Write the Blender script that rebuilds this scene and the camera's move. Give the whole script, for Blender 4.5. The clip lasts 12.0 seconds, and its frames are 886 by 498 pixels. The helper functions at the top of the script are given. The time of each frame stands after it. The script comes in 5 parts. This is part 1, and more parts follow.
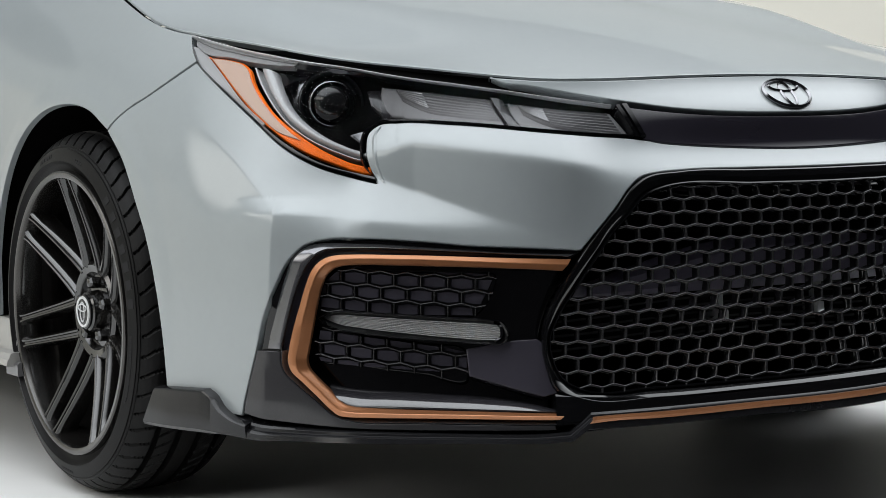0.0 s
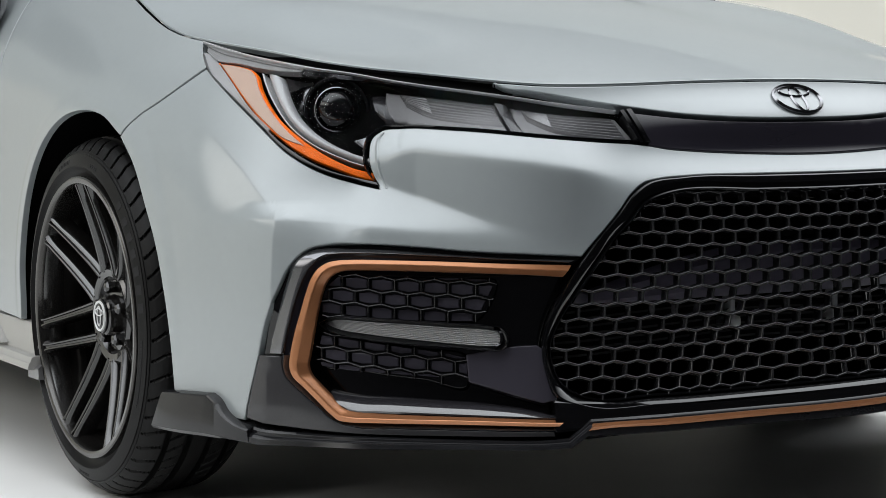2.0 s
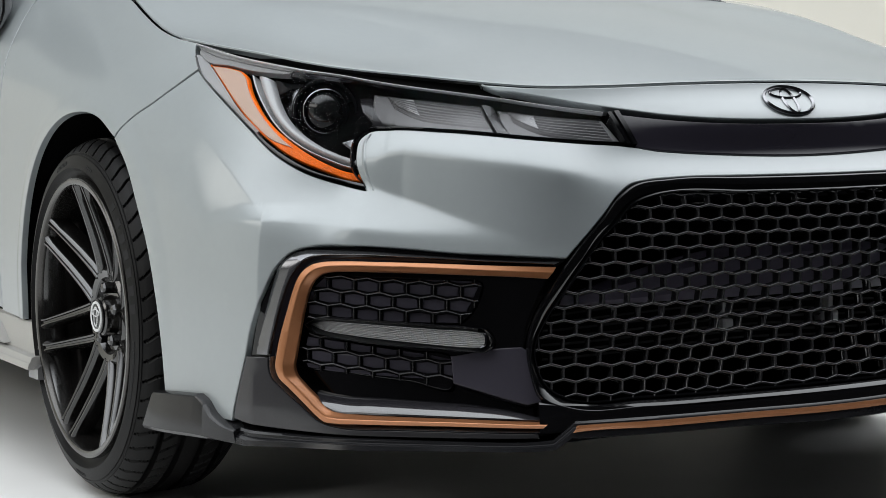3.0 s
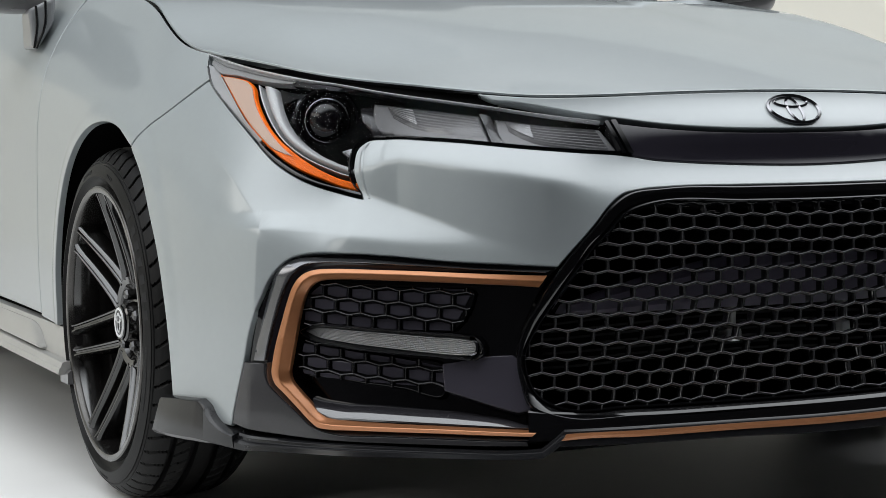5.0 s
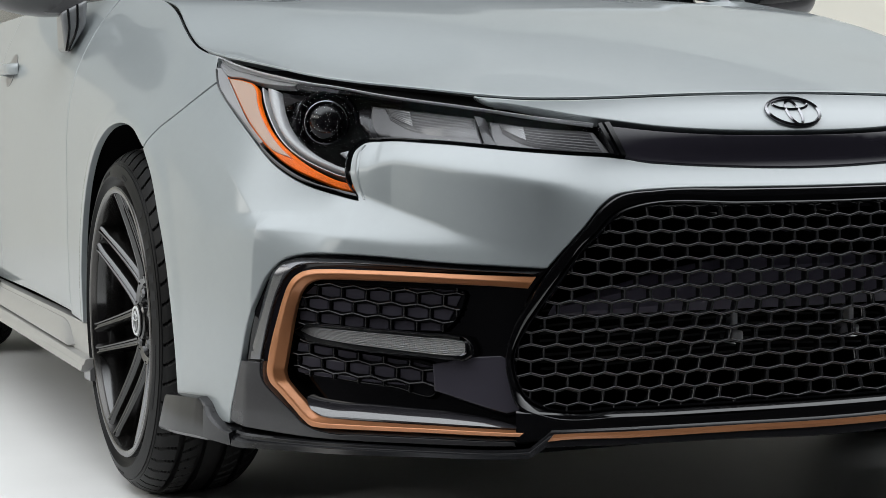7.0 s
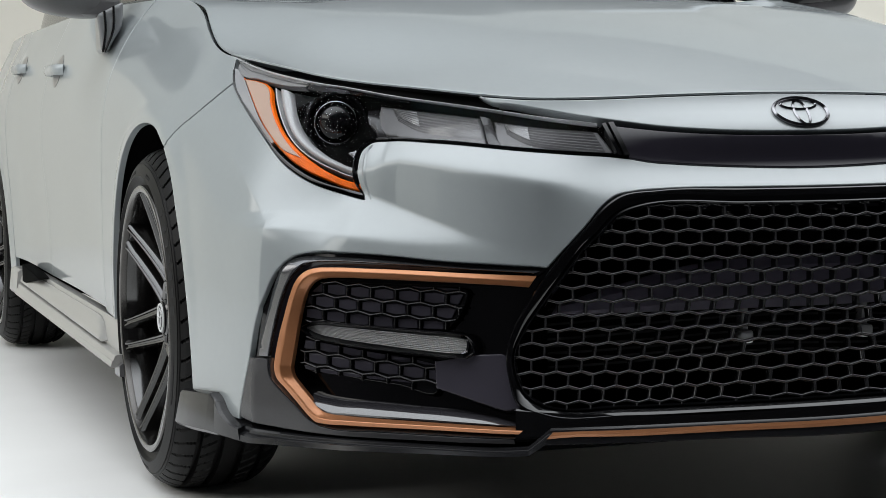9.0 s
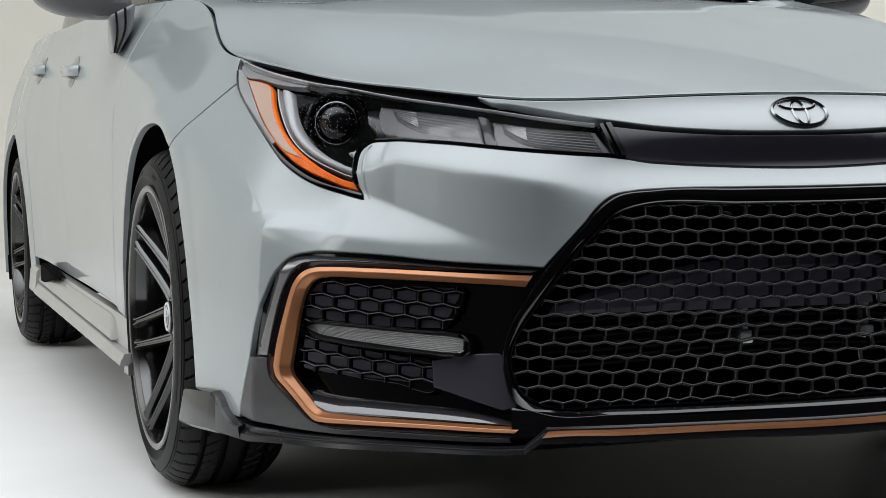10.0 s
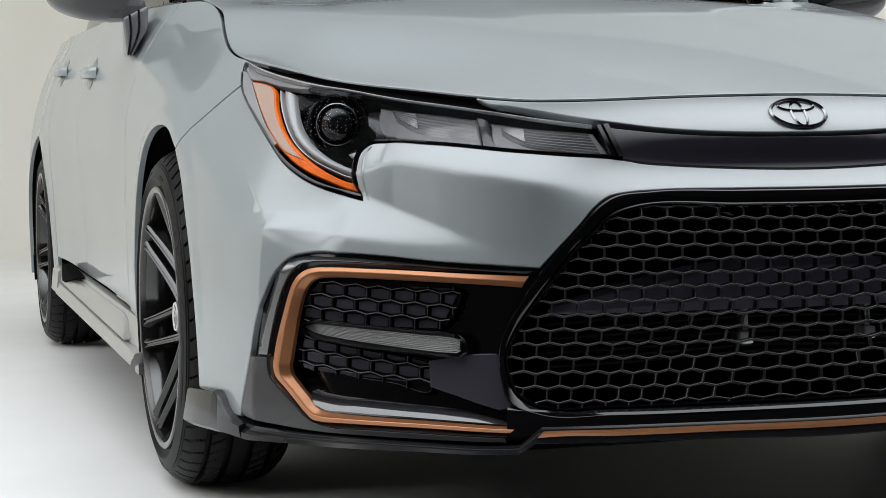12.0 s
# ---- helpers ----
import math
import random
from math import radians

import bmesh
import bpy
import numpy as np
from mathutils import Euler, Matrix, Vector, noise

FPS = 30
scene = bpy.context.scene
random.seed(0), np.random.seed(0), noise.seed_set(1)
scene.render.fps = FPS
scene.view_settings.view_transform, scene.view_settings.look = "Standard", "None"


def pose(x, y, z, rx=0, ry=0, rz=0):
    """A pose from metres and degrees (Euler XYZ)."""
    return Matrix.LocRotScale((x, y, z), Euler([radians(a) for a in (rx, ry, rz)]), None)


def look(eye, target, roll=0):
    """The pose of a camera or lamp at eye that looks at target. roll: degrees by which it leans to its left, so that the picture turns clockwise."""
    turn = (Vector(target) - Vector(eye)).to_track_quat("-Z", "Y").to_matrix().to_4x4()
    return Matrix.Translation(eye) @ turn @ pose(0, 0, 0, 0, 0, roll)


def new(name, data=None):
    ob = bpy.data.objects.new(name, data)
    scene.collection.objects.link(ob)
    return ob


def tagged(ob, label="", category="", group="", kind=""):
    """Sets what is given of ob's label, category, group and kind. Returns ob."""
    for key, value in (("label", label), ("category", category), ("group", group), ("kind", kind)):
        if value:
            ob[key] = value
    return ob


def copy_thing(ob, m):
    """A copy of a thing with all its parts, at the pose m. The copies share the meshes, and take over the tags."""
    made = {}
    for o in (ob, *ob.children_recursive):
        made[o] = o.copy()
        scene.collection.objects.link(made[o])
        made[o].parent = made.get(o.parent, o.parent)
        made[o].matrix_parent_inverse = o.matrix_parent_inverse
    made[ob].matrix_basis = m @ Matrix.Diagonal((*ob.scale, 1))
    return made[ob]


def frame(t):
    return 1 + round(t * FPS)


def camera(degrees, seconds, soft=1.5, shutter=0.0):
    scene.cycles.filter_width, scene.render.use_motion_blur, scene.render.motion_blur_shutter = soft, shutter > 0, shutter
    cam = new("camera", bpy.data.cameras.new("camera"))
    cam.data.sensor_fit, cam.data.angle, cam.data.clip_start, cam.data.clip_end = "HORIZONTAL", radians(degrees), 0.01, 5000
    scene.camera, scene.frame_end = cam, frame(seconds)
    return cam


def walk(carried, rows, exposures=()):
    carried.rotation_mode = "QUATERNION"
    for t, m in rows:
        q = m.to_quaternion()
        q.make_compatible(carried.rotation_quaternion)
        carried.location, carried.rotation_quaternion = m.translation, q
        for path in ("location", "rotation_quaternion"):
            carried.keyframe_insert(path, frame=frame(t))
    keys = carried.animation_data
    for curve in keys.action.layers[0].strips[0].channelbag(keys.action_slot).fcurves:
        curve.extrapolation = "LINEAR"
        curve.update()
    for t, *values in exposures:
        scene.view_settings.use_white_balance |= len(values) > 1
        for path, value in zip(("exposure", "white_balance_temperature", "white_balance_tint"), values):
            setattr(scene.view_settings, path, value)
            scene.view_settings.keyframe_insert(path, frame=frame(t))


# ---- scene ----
cam = camera(27.1, 12.0, soft=0.4)
PATH = [
    (0, (-2.057, -3.016, 0.645), (-0.972, -1.341, 0.506), -0.9),
    (0.5, (-2.036, -3.027, 0.643), (-0.966, -1.343, 0.508), -0.9),
    (1, (-2.012, -3.043, 0.645), (-0.961, -1.347, 0.512), -0.9),
    (1.5, (-1.988, -3.059, 0.645), (-0.956, -1.351, 0.512), -1.0),
    (2, (-1.956, -3.077, 0.641), (-0.946, -1.355, 0.511), -0.9),
    (2.5, (-1.921, -3.097, 0.641), (-0.931, -1.364, 0.512), -0.9),
    (3, (-1.884, -3.12, 0.642), (-0.915, -1.376, 0.513), -0.9),
    (5, (-1.715, -3.227, 0.636), (-0.87, -1.418, 0.521), -0.9),
    (5.5, (-1.677, -3.251, 0.637), (-0.863, -1.428, 0.523), -0.9),
    (6, (-1.642, -3.273, 0.634), (-0.853, -1.439, 0.522), -0.8),
    (6.5, (-1.609, -3.295, 0.636), (-0.841, -1.452, 0.522), -0.8),
    (7, (-1.576, -3.314, 0.636), (-0.832, -1.461, 0.523), -0.8),
    (9, (-1.461, -3.386, 0.636), (-0.811, -1.498, 0.523), -0.8),
    (9.5, (-1.438, -3.402, 0.634), (-0.807, -1.507, 0.522), -0.8),
    (10, (-1.411, -3.418, 0.635), (-0.798, -1.518, 0.523), -0.8),
    (10.5, (-1.393, -3.429, 0.634), (-0.794, -1.524, 0.523), -0.8),
    (11, (-1.379, -3.438, 0.635), (-0.796, -1.528, 0.523), -0.8),
    (11.5, (-1.366, -3.446, 0.635), (-0.794, -1.533, 0.524), -0.8),
    (12, (-1.352, -3.453, 0.634), (-0.782, -1.539, 0.524), -0.8),
]
walk(cam, [(r[0], look(*r[1:])) for r in PATH])

# ---- world, lamps ----
world = bpy.data.worlds.new("studio")
scene.world = world
world.use_nodes = True
world.node_tree.nodes["Background"].inputs[0].default_value = (0.9, 0.95, 1.0, 1)
world.node_tree.nodes["Background"].inputs[1].default_value = 0.05


def softbox(name, eye, target, sx, sy, watts, colour=(1, 1, 1)):
    lamp = bpy.data.lights.new(name, "AREA")
    lamp.shape, lamp.size, lamp.size_y, lamp.energy, lamp.color = "RECTANGLE", sx, sy, watts, colour
    ob = new(name, lamp)
    ob.matrix_world = look(eye, target)
    return ob


COOL, WARM = (0.96, 1.0, 1.04), (1.0, 0.985, 0.94)
# fill lamps added out of view to brighten the backdrop wall
softbox("backdrop_fill", (-2.8, 4.6, 5.2), (-6.4, 8.0, 0.8), 5.0, 1.6, 170, WARM)
softbox("backdrop_fill", (4.0, 4.6, 5.2), (7.0, 7.5, 0.8), 5.0, 1.6, 170, WARM)
scene.view_settings.exposure = -0.22

# ---- materials ----


def material(name, colour, rough=0.5, metal=0.0, coat=0.0, coat_rough=0.03, grain=0.0, scale=60.0, bump=0.0, spec=0.5, flakes=0.0):
    m = bpy.data.materials.new(name)
    m.use_nodes = True
    nt = m.node_tree
    b = nt.nodes["Principled BSDF"]
    b.inputs["Base Color"].default_value = (*colour, 1)
    b.inputs["Roughness"].default_value = rough
    b.inputs["Metallic"].default_value = metal
    b.inputs["Coat Weight"].default_value = coat
    b.inputs["Coat Roughness"].default_value = coat_rough
    b.inputs["Specular IOR Level"].default_value = spec
    if grain or bump:
        co = nt.nodes.new("ShaderNodeTexCoord")
        n1 = nt.nodes.new("ShaderNodeTexNoise")
        n1.inputs["Scale"].default_value, n1.inputs["Detail"].default_value = scale, 6
        n2 = nt.nodes.new("ShaderNodeTexNoise")
        n2.inputs["Scale"].default_value, n2.inputs["Detail"].default_value = scale * 0.07, 3
        for n in (n1, n2):
            nt.links.new(co.outputs["Object"], n.inputs["Vector"])
        both = nt.nodes.new("ShaderNodeMath")
        both.operation = "ADD"
        nt.links.new(n1.outputs["Fac"], both.inputs[0])
        nt.links.new(n2.outputs["Fac"], both.inputs[1])
        ramp = nt.nodes.new("ShaderNodeMapRange")
        ramp.inputs["From Min"].default_value, ramp.inputs["From Max"].default_value = 0.6, 1.4
        ramp.inputs["To Min"].default_value, ramp.inputs["To Max"].default_value = 1 - grain, 1 + grain
        nt.links.new(both.outputs[0], ramp.inputs["Value"])
        mul = nt.nodes.new("ShaderNodeVectorMath")
        mul.operation = "SCALE"
        mul.inputs[0].default_value = colour
        nt.links.new(ramp.outputs[0], mul.inputs["Scale"])
        nt.links.new(mul.outputs[0], b.inputs["Base Color"])
        if bump:
            bp = nt.nodes.new("ShaderNodeBump")
            bp.inputs["Strength"].default_value, bp.inputs["Distance"].default_value = bump, 0.002
            nt.links.new(n1.outputs["Fac"], bp.inputs["Height"])
            nt.links.new(bp.outputs[0], b.inputs["Normal"])
    return m


PAINT = material("grey_paint", (0.302, 0.330, 0.337), 0.42, 0.12, 0.8, 0.02, 0.02, 900)
GLOSS = material("gloss_black", (0.003, 0.003, 0.0035), 0.05, 0.0, 0.0, 0.02, 0.1, 40)
SATIN = material("satin_black", (0.012, 0.012, 0.0132), 0.16, 0.0, 0.0, 0.1, 0.08, 300, 0, 0.36)
MATTE = material("dark_plastic", (0.014, 0.014, 0.015), 0.6, 0.0, 0.0, 0.1, 0.2, 200, 0.1, 0.2)
# linings, and the disc standing in for shade behind the spokes
VOID = material("black_lining_and_shade", (0.003, 0.003, 0.003), 0.9, 0, 0, 0, 0.2, 60, 0, 0.03)
BRONZE = material("bronze_paint", (0.41, 0.172, 0.075), 0.36, 0.6, 0.3, 0.1, 0.06, 700)
REFLECTOR = material("lamp_reflector", (0.36, 0.36, 0.37), 0.25, 1.0)
ALLOY = material("bracket_alloy", (0.62, 0.62, 0.63), 0.3, 0.5, 0, 0, 0.1, 90)
BEAM = material("beam_plastic", (0.74, 0.69, 0.86), 0.25, 0, 0, 0.1, 0.1, 30)
DCHROME = material("dark_chrome", (0.24, 0.24, 0.25), 0.14, 1.0)
AMBER = material("amber_lens", (1.0, 0.17, 0.001), 0.3, 0.0, 0.0, 0.05, 0.25, 420, 0.6, 0.25)
GUIDE = material("light_guide", (0.40, 0.402, 0.405), 0.25, 0.0, 0.7, 0.05, 0.05, 300)
DAYLENS = material("running_lens", (0.50, 0.50, 0.505), 0.2, 0.0, 1.0, 0.03, 0.06, 200)
SMOKE = material("smoked_lens", (0.20, 0.196, 0.20), 0.25, 0.0, 1.0, 0.03, 0.1, 200)
RUBBER = material("tyre_rubber", (0.005, 0.0048, 0.0048), 0.46, 0.0, 0.0, 0.1, 0.15, 240, 0.1, 0.16)
RIM = material("rim_black", (0.008, 0.0074, 0.007), 0.1, 0.0, 0.0, 0.03, 0.1, 90, 0, 1.0)
LIPM = material("rim_edge", (0.065, 0.062, 0.059), 0.25, 0.9, 0.3, 0.1, 0.08, 200)
HEXM = material("mesh_plastic", (0.018, 0.018, 0.019), 0.08, 0.0, 0.0, 0.1, 0.15, 90, 0, 1.0)
SMOKED = material("smoked_chrome", (0.06, 0.06, 0.065), 0.12, 1.0)
PANEL = material("panel_black", (0.016, 0.0145, 0.020), 0.09, 0.0, 0.0, 0.02, 0.05, 20)
FACET = material("facet_black", (0.042, 0.039, 0.050), 0.12, 0.0, 0.0, 0.02, 0.05, 20)
STEEL = material("brake_steel", (0.22, 0.21, 0.20), 0.35, 0.9, 0, 0, 0.2, 120)
WHITE = material("white_mark", (0.7, 0.7, 0.7), 0.4)
DKGREY = material("dark_grey_plastic_and_cup_shade", (0.10, 0.098, 0.10), 0.3, 0.0, 0.4, 0.1, 0.06, 200)
GREY = material("grey_plastic", (0.19, 0.195, 0.20), 0.35, 0.1, 0.4, 0.1, 0.05, 300)
FLOORM = material("studio_floor", (0.81, 0.807, 0.79), 0.5, 0.0, 0.0, 0.1, 0.05, 3.0, 0.02, 0.15)
WALLM = material("studio_wall", (0.79, 0.780, 0.725), 0.8, 0.0, 0.0, 0.1, 0.02, 1.5)
CEILM = material("studio_ceiling", (0.28, 0.285, 0.295), 0.8, 0, 0, 0.1, 0.05, 2)
FRONTDARK = material("added_dark_wall", (0.05, 0.048, 0.055), 0.9, 0, 0, 0.1, 0.05, 2)
UPPER = material("upper_wall_grey", (0.46, 0.485, 0.485), 0.85, 0, 0, 0.1, 0.04, 2)
DIMFLOOR = material("unlit_floor", (0.010, 0.010, 0.011), 0.8, 0, 0, 0.1, 0.2, 8, 0, 0.1)
FRAME = material("lamp_frame_grey", (0.19, 0.187, 0.19), 0.45, 0.0, 0.0, 0.05, 0.08, 200, 0, 0.15)
TRIM = material("dark_polished_trim", (0.17, 0.17, 0.18), 0.15, 0.85, 0.3, 0.05, 0.06, 200)
CORNER = material("corner_plastic", (0.03, 0.029, 0.031), 0.2, 0.0, 0.0, 0.1, 0.08, 300)
BARS = material("bar_plastic", (0.010, 0.010, 0.011), 0.2, 0.0, 0.0, 0.1, 0.1, 90, 0, 0.7)
DEFLECT = material("deflector_black", (0.03, 0.029, 0.033), 0.14, 0.0, 0.8, 0.05, 0.06, 60, 0, 0.8)
BAND = material("lamp_band_grey", (0.30, 0.298, 0.30), 0.4, 0.0, 0.3, 0.05, 0.06, 200, 0, 0.3)
CHEEK = material("lamp_cheek_grey", (0.022, 0.021, 0.023), 0.22, 0.0, 0.3, 0.05, 0.06, 200, 0, 0.3)
PROJ = material("projector_glass", (0.004, 0.004, 0.0045), 0.04, 0.0, 0.0, 0.01, 0.1, 60)
BOWL = material("bowl_reflector", (0.34, 0.34, 0.35), 0.14, 1.0)
EDGE_WHITE = material("painted_edge_glint", (0.80, 0.81, 0.82), 0.15, 0.3, 1.0, 0.02)
SKIRT = material("skirt_grey", (0.33, 0.325, 0.31), 0.35, 0.1, 0.5, 0.08, 0.03, 300)
PALE = material("frosted_amber", (0.52, 0.36, 0.28), 0.45, 0.0, 0.1, 0.05, 0.05, 300)


def clear_glass(name, tint, gloss=0.02, ior=1.45):
    m = bpy.data.materials.new(name)
    m.use_nodes = True
    nt = m.node_tree
    nt.nodes.clear()
    out = nt.nodes.new("ShaderNodeOutputMaterial")
    mix = nt.nodes.new("ShaderNodeMixShader")
    fr = nt.nodes.new("ShaderNodeFresnel")
    fr.inputs["IOR"].default_value = ior
    tr = nt.nodes.new("ShaderNodeBsdfTransparent")
    tr.inputs["Color"].default_value = (*tint, 1)
    gl = nt.nodes.new("ShaderNodeBsdfGlossy")
    gl.inputs["Roughness"].default_value = gloss
    nt.links.new(fr.outputs[0], mix.inputs[0])
    nt.links.new(tr.outputs[0], mix.inputs[1])
    nt.links.new(gl.outputs[0], mix.inputs[2])
    nt.links.new(mix.outputs[0], out.inputs["Surface"])
    return m


LENS = clear_glass("clear_lens", (0.93, 0.94, 0.95), 0.02, 1.08)
GLASS = clear_glass("car_glass", (0.35, 0.38, 0.37), 0.01, 1.5)

# ---- body envelope: a plan line round the car, and how far the skin lies inside it ----
PLAN = np.array([(0, -.945), (-.2, -.935), (-.36, -.91), (-.48, -.87), (-.62, -.765), (-.72, -.68), (-.80, -.58), (-.85, -.44),
                 (-.877, -.25), (-.885, 0), (-.888, .5), (-.888, 1.2), (-.893, 2.0), (-.902, 2.7), (-.86, 3.3), (-.70, 3.58), (-.4, 3.66), (0, 3.68)])
OFF_S = np.array([0, .20, .36, .48, .60, .74, .86, .90, .94, 1.02, 1.15, 1.30, 1.50, 1.75, 2.1, 2.7, 3.5, 4.2, 4.8])
OFF_Z = np.array([.10, .20, .30, .38, .45, .50, .52, .55, .60, .65, .70, .76, .82, .88, .94, 1.0])
NOSE_LOW = np.array([
    [-.03, -.03, -.035, -.04, -.045, -.045, -.03, -.015],
    [-.02, -.025, -.035, -.04, -.045, -.048, -.032, -.014],
    [-.005, -.008, -.014, -.018, -.020, -.040, -.028, -.004],
    [0, 0, -.004, -.006, -.012, -.032, -.025, -.009],
    [0, 0, 0, 0, -.004, -.020, -.017, -.013]])
NOSE_MID = np.array([
    [.003, .003, .005, .014, .026, .006, -.011, -.017],
    [.006, .006, .009, .024, .040, .035, .002, -.014],
    [.012, .012, .016, .034, .049, .060, .035, .012],
    [.062, .062, .060, .056, .060, .073, .060, .050],
    [.074, .076, .088, .096, .096, .088, .082, .075],
    [.124, .124, .124, .126, .126, .114, .107, .104]])
NOSE_TOP = NOSE_MID[5] + np.array([.022, .07, .12, .17, .22])[:, None]
SIDE_LOW = np.array([
    [-.010, -.025, -.010, 0, 0, .02, .05, .05, .05, .0, .0],
    [-.010, -.025, -.006, 0, 0, .0, .03, .035, .035, .0, .0],
    [-.008, -.018, -.004, 0, 0, .0, .02, .03, .03, .0, .0],
    [-.012, -.016, -.002, 0, -.002, .002, .014, .027, .027, .0, .0],
    [-.015, -.012, 0, 0, -.003, .003, .012, .025, .025, .0, .0]])
SIDE_MID = np.array([
    [-.015, -.008, .002, 0, -.004, .003, .010, .022, .022, 0, 0],
    [-.012, -.006, .004, 0, -.004, .003, .010, .021, .021, 0, 0],
    [.004, .003, .008, 0, -.004, .003, .009, .018, .018, 0, 0],
    [.036, .024, .020, .0, -.004, .004, .008, .012, .013, .002, .003],
    [.066, .052, .040, .002, -.002, .005, .007, .008, .009, .005, .006],
    [.10, .085, .075, .020, .008, .010, .009, .008, .008, .010, .012]])
SIDE_TOP = np.array([
    [.126, .114, .108, .070, .042, .030, .020, .014, .014, .02, .024],
    [.20, .18, .15, .135, .102, .065, .042, .026, .026, .035, .04],
    [.25, .23, .20, .185, .15, .125, .075, .045, .045, .055, .06],
    [.29, .28, .27, .26, .215, .19, .115, .07, .07, .08, .09],
    [.33, .33, .33, .32, .30, .26, .17, .11, .11, .12, .13]])
for side_rows in (SIDE_LOW, SIDE_MID):
    side_rows[:, 2:6] += (.003, .006, .006, .004)
OFF = np.hstack([np.vstack([NOSE_LOW, NOSE_MID, NOSE_TOP]), np.vstack([SIDE_LOW, SIDE_MID, SIDE_TOP])])


def knot_slopes(x, y, shape=True):
    h = np.diff(x).reshape((-1,) + (1,) * (y.ndim - 1))
    d = np.diff(y, axis=0) / h
    m = np.zeros_like(y)
    m[0], m[-1] = d[0], d[-1]
    a, b = d[:-1], d[1:]
    if shape:
        w1, w2 = 2 * h[1:] + h[:-1], h[1:] + 2 * h[:-1]
        with np.errstate(all="ignore"):
            m[1:-1] = np.where(a * b > 0, (w1 + w2) / (w1 / a + w2 / b), 0)
    else:
        m[1:-1] = (a * h[1:] + b * h[:-1]) / (h[1:] + h[:-1])
    return m


def hermite(x, y, q, m):
    k = np.clip(np.searchsorted(x, q) - 1, 0, len(x) - 2)
    sh = q.shape + (1,) * (y.ndim - 1)
    h = (x[k + 1] - x[k]).reshape(sh)
    t = ((q - x[k]) / (x[k + 1] - x[k])).reshape(sh)
    return (1 + 2 * t) * (1 - t) ** 2 * y[k] + t * (1 - t) ** 2 * h * m[k] + t * t * (3 - 2 * t) * y[k + 1] + t * t * (t - 1) * h * m[k + 1]


def soften(a, sigma, axis=0):
    """Evens out a table along one axis; sigma in rows."""
    r = int(3 * sigma) + 1
    w = np.exp(-.5 * (np.arange(-r, r + 1) / sigma) ** 2)
    w /= w.sum()
    a = np.moveaxis(a, axis, 0)
    pad = np.concatenate([2 * a[:1] - a[r:0:-1], a, 2 * a[-1:] - a[-2:-r - 2:-1]])
    return np.moveaxis(sum(w[k] * pad[k:k + len(a)] for k in range(2 * r + 1)), 0, axis)


def cubic(t):
    t2, t3 = t * t, t * t * t
    return (-.5 * t + t2 - .5 * t3, 1 - 2.5 * t2 + 1.5 * t3, .5 * t + 2 * t2 - 1.5 * t3, -.5 * t2 + .5 * t3)


PLAN_S = np.r_[0, np.cumsum(np.hypot(*np.diff(PLAN, axis=0).T))]
PLAN_M = knot_slopes(PLAN_S, PLAN, False)
PLAN_M[0], PLAN_M[-1] = (-1, 0), (1, 0)
FINE = .01
fs = np.arange(-.3, PLAN_S[-1] + .1, FINE)
PLAN_F = hermite(PLAN_S, PLAN, np.clip(np.abs(fs), 0, PLAN_S[-1]), PLAN_M) * np.stack([np.where(fs < 0, -1, 1), np.ones(len(fs))], 1)
PLAN_F = soften(PLAN_F, 2.5)
fz = np.arange(.06, 1.04, .005)
OFF_M = knot_slopes(OFF_S, OFF.T)
OFF_C = hermite(OFF_S, OFF.T, np.clip(np.abs(fs), 0, 4.8), OFF_M).T
OFF_F = hermite(OFF_Z, OFF_C, np.clip(fz, .1, 1.0), knot_slopes(OFF_Z, OFF_C)).T
OFF_G = soften(soften(OFF_F, 13.0, 0), 8.0, 1)
OFF_F = soften(soften(OFF_F, 8.0, 0), 3.0, 1)
calm = np.clip((fs - .84) / .18, 0, 1)[:, None]
OFF_F = OFF_F + (OFF_G - OFF_F) * calm * calm * (3 - 2 * calm)


def plan(s):
    u = np.clip((s - fs[0]) / FINE, 1, len(fs) - 3)
    k = u.astype(int)
    return sum(w[:, None] * PLAN_F[k - 1 + i] for i, w in enumerate(cubic(u - k)))


# folds pressed into the bumper: line with strength along it, height outwards, reach to either side
CRESTS = [
    ([(.894, .514, .5), (.942, .552, 1), (.99, .585, .8), (1.06, .625, .3), (1.15, .665, 0)], .0055, .07),
    ([(.894, .514, .3), (.86, .511, .8), (.775, .504, .7), (.68, .497, 0)], .0025, .025)]
EDGE = [(.894 + .17 * (.514 - z) ** 2, z) for z in (.514, .45, .38, .31, .25, .21)]


# the nose beside the grille: a rising shelf, a steeper face above it and a shelf under the lamp
FOLD_LOW = np.array([(.36, .452), (.50, .481), (.5236, .4885), (.594, .5105), (.67, .5345), (.7355, .556), (.82, .585)])
FOLD_TOP = np.array([(.30, .553), (.3515, .561), (.44, .578), (.52, .592), (.60, .604), (.655, .6115), (.69, .6155), (.715, .612), (.7333, .604), (.82, .58)])
SHELF_LOW = np.array([(.36, .452), (.50, .478), (.58, .4865), (.68, .4945), (.78, .502), (.82, .506)])
NOSE_FOOT = .455


def ease(u):
    u = np.clip(u, 0, 1)
    return u * u * (3 - 2 * u)


def ramp(x, w):
    return w * np.logaddexp(0, x / w)


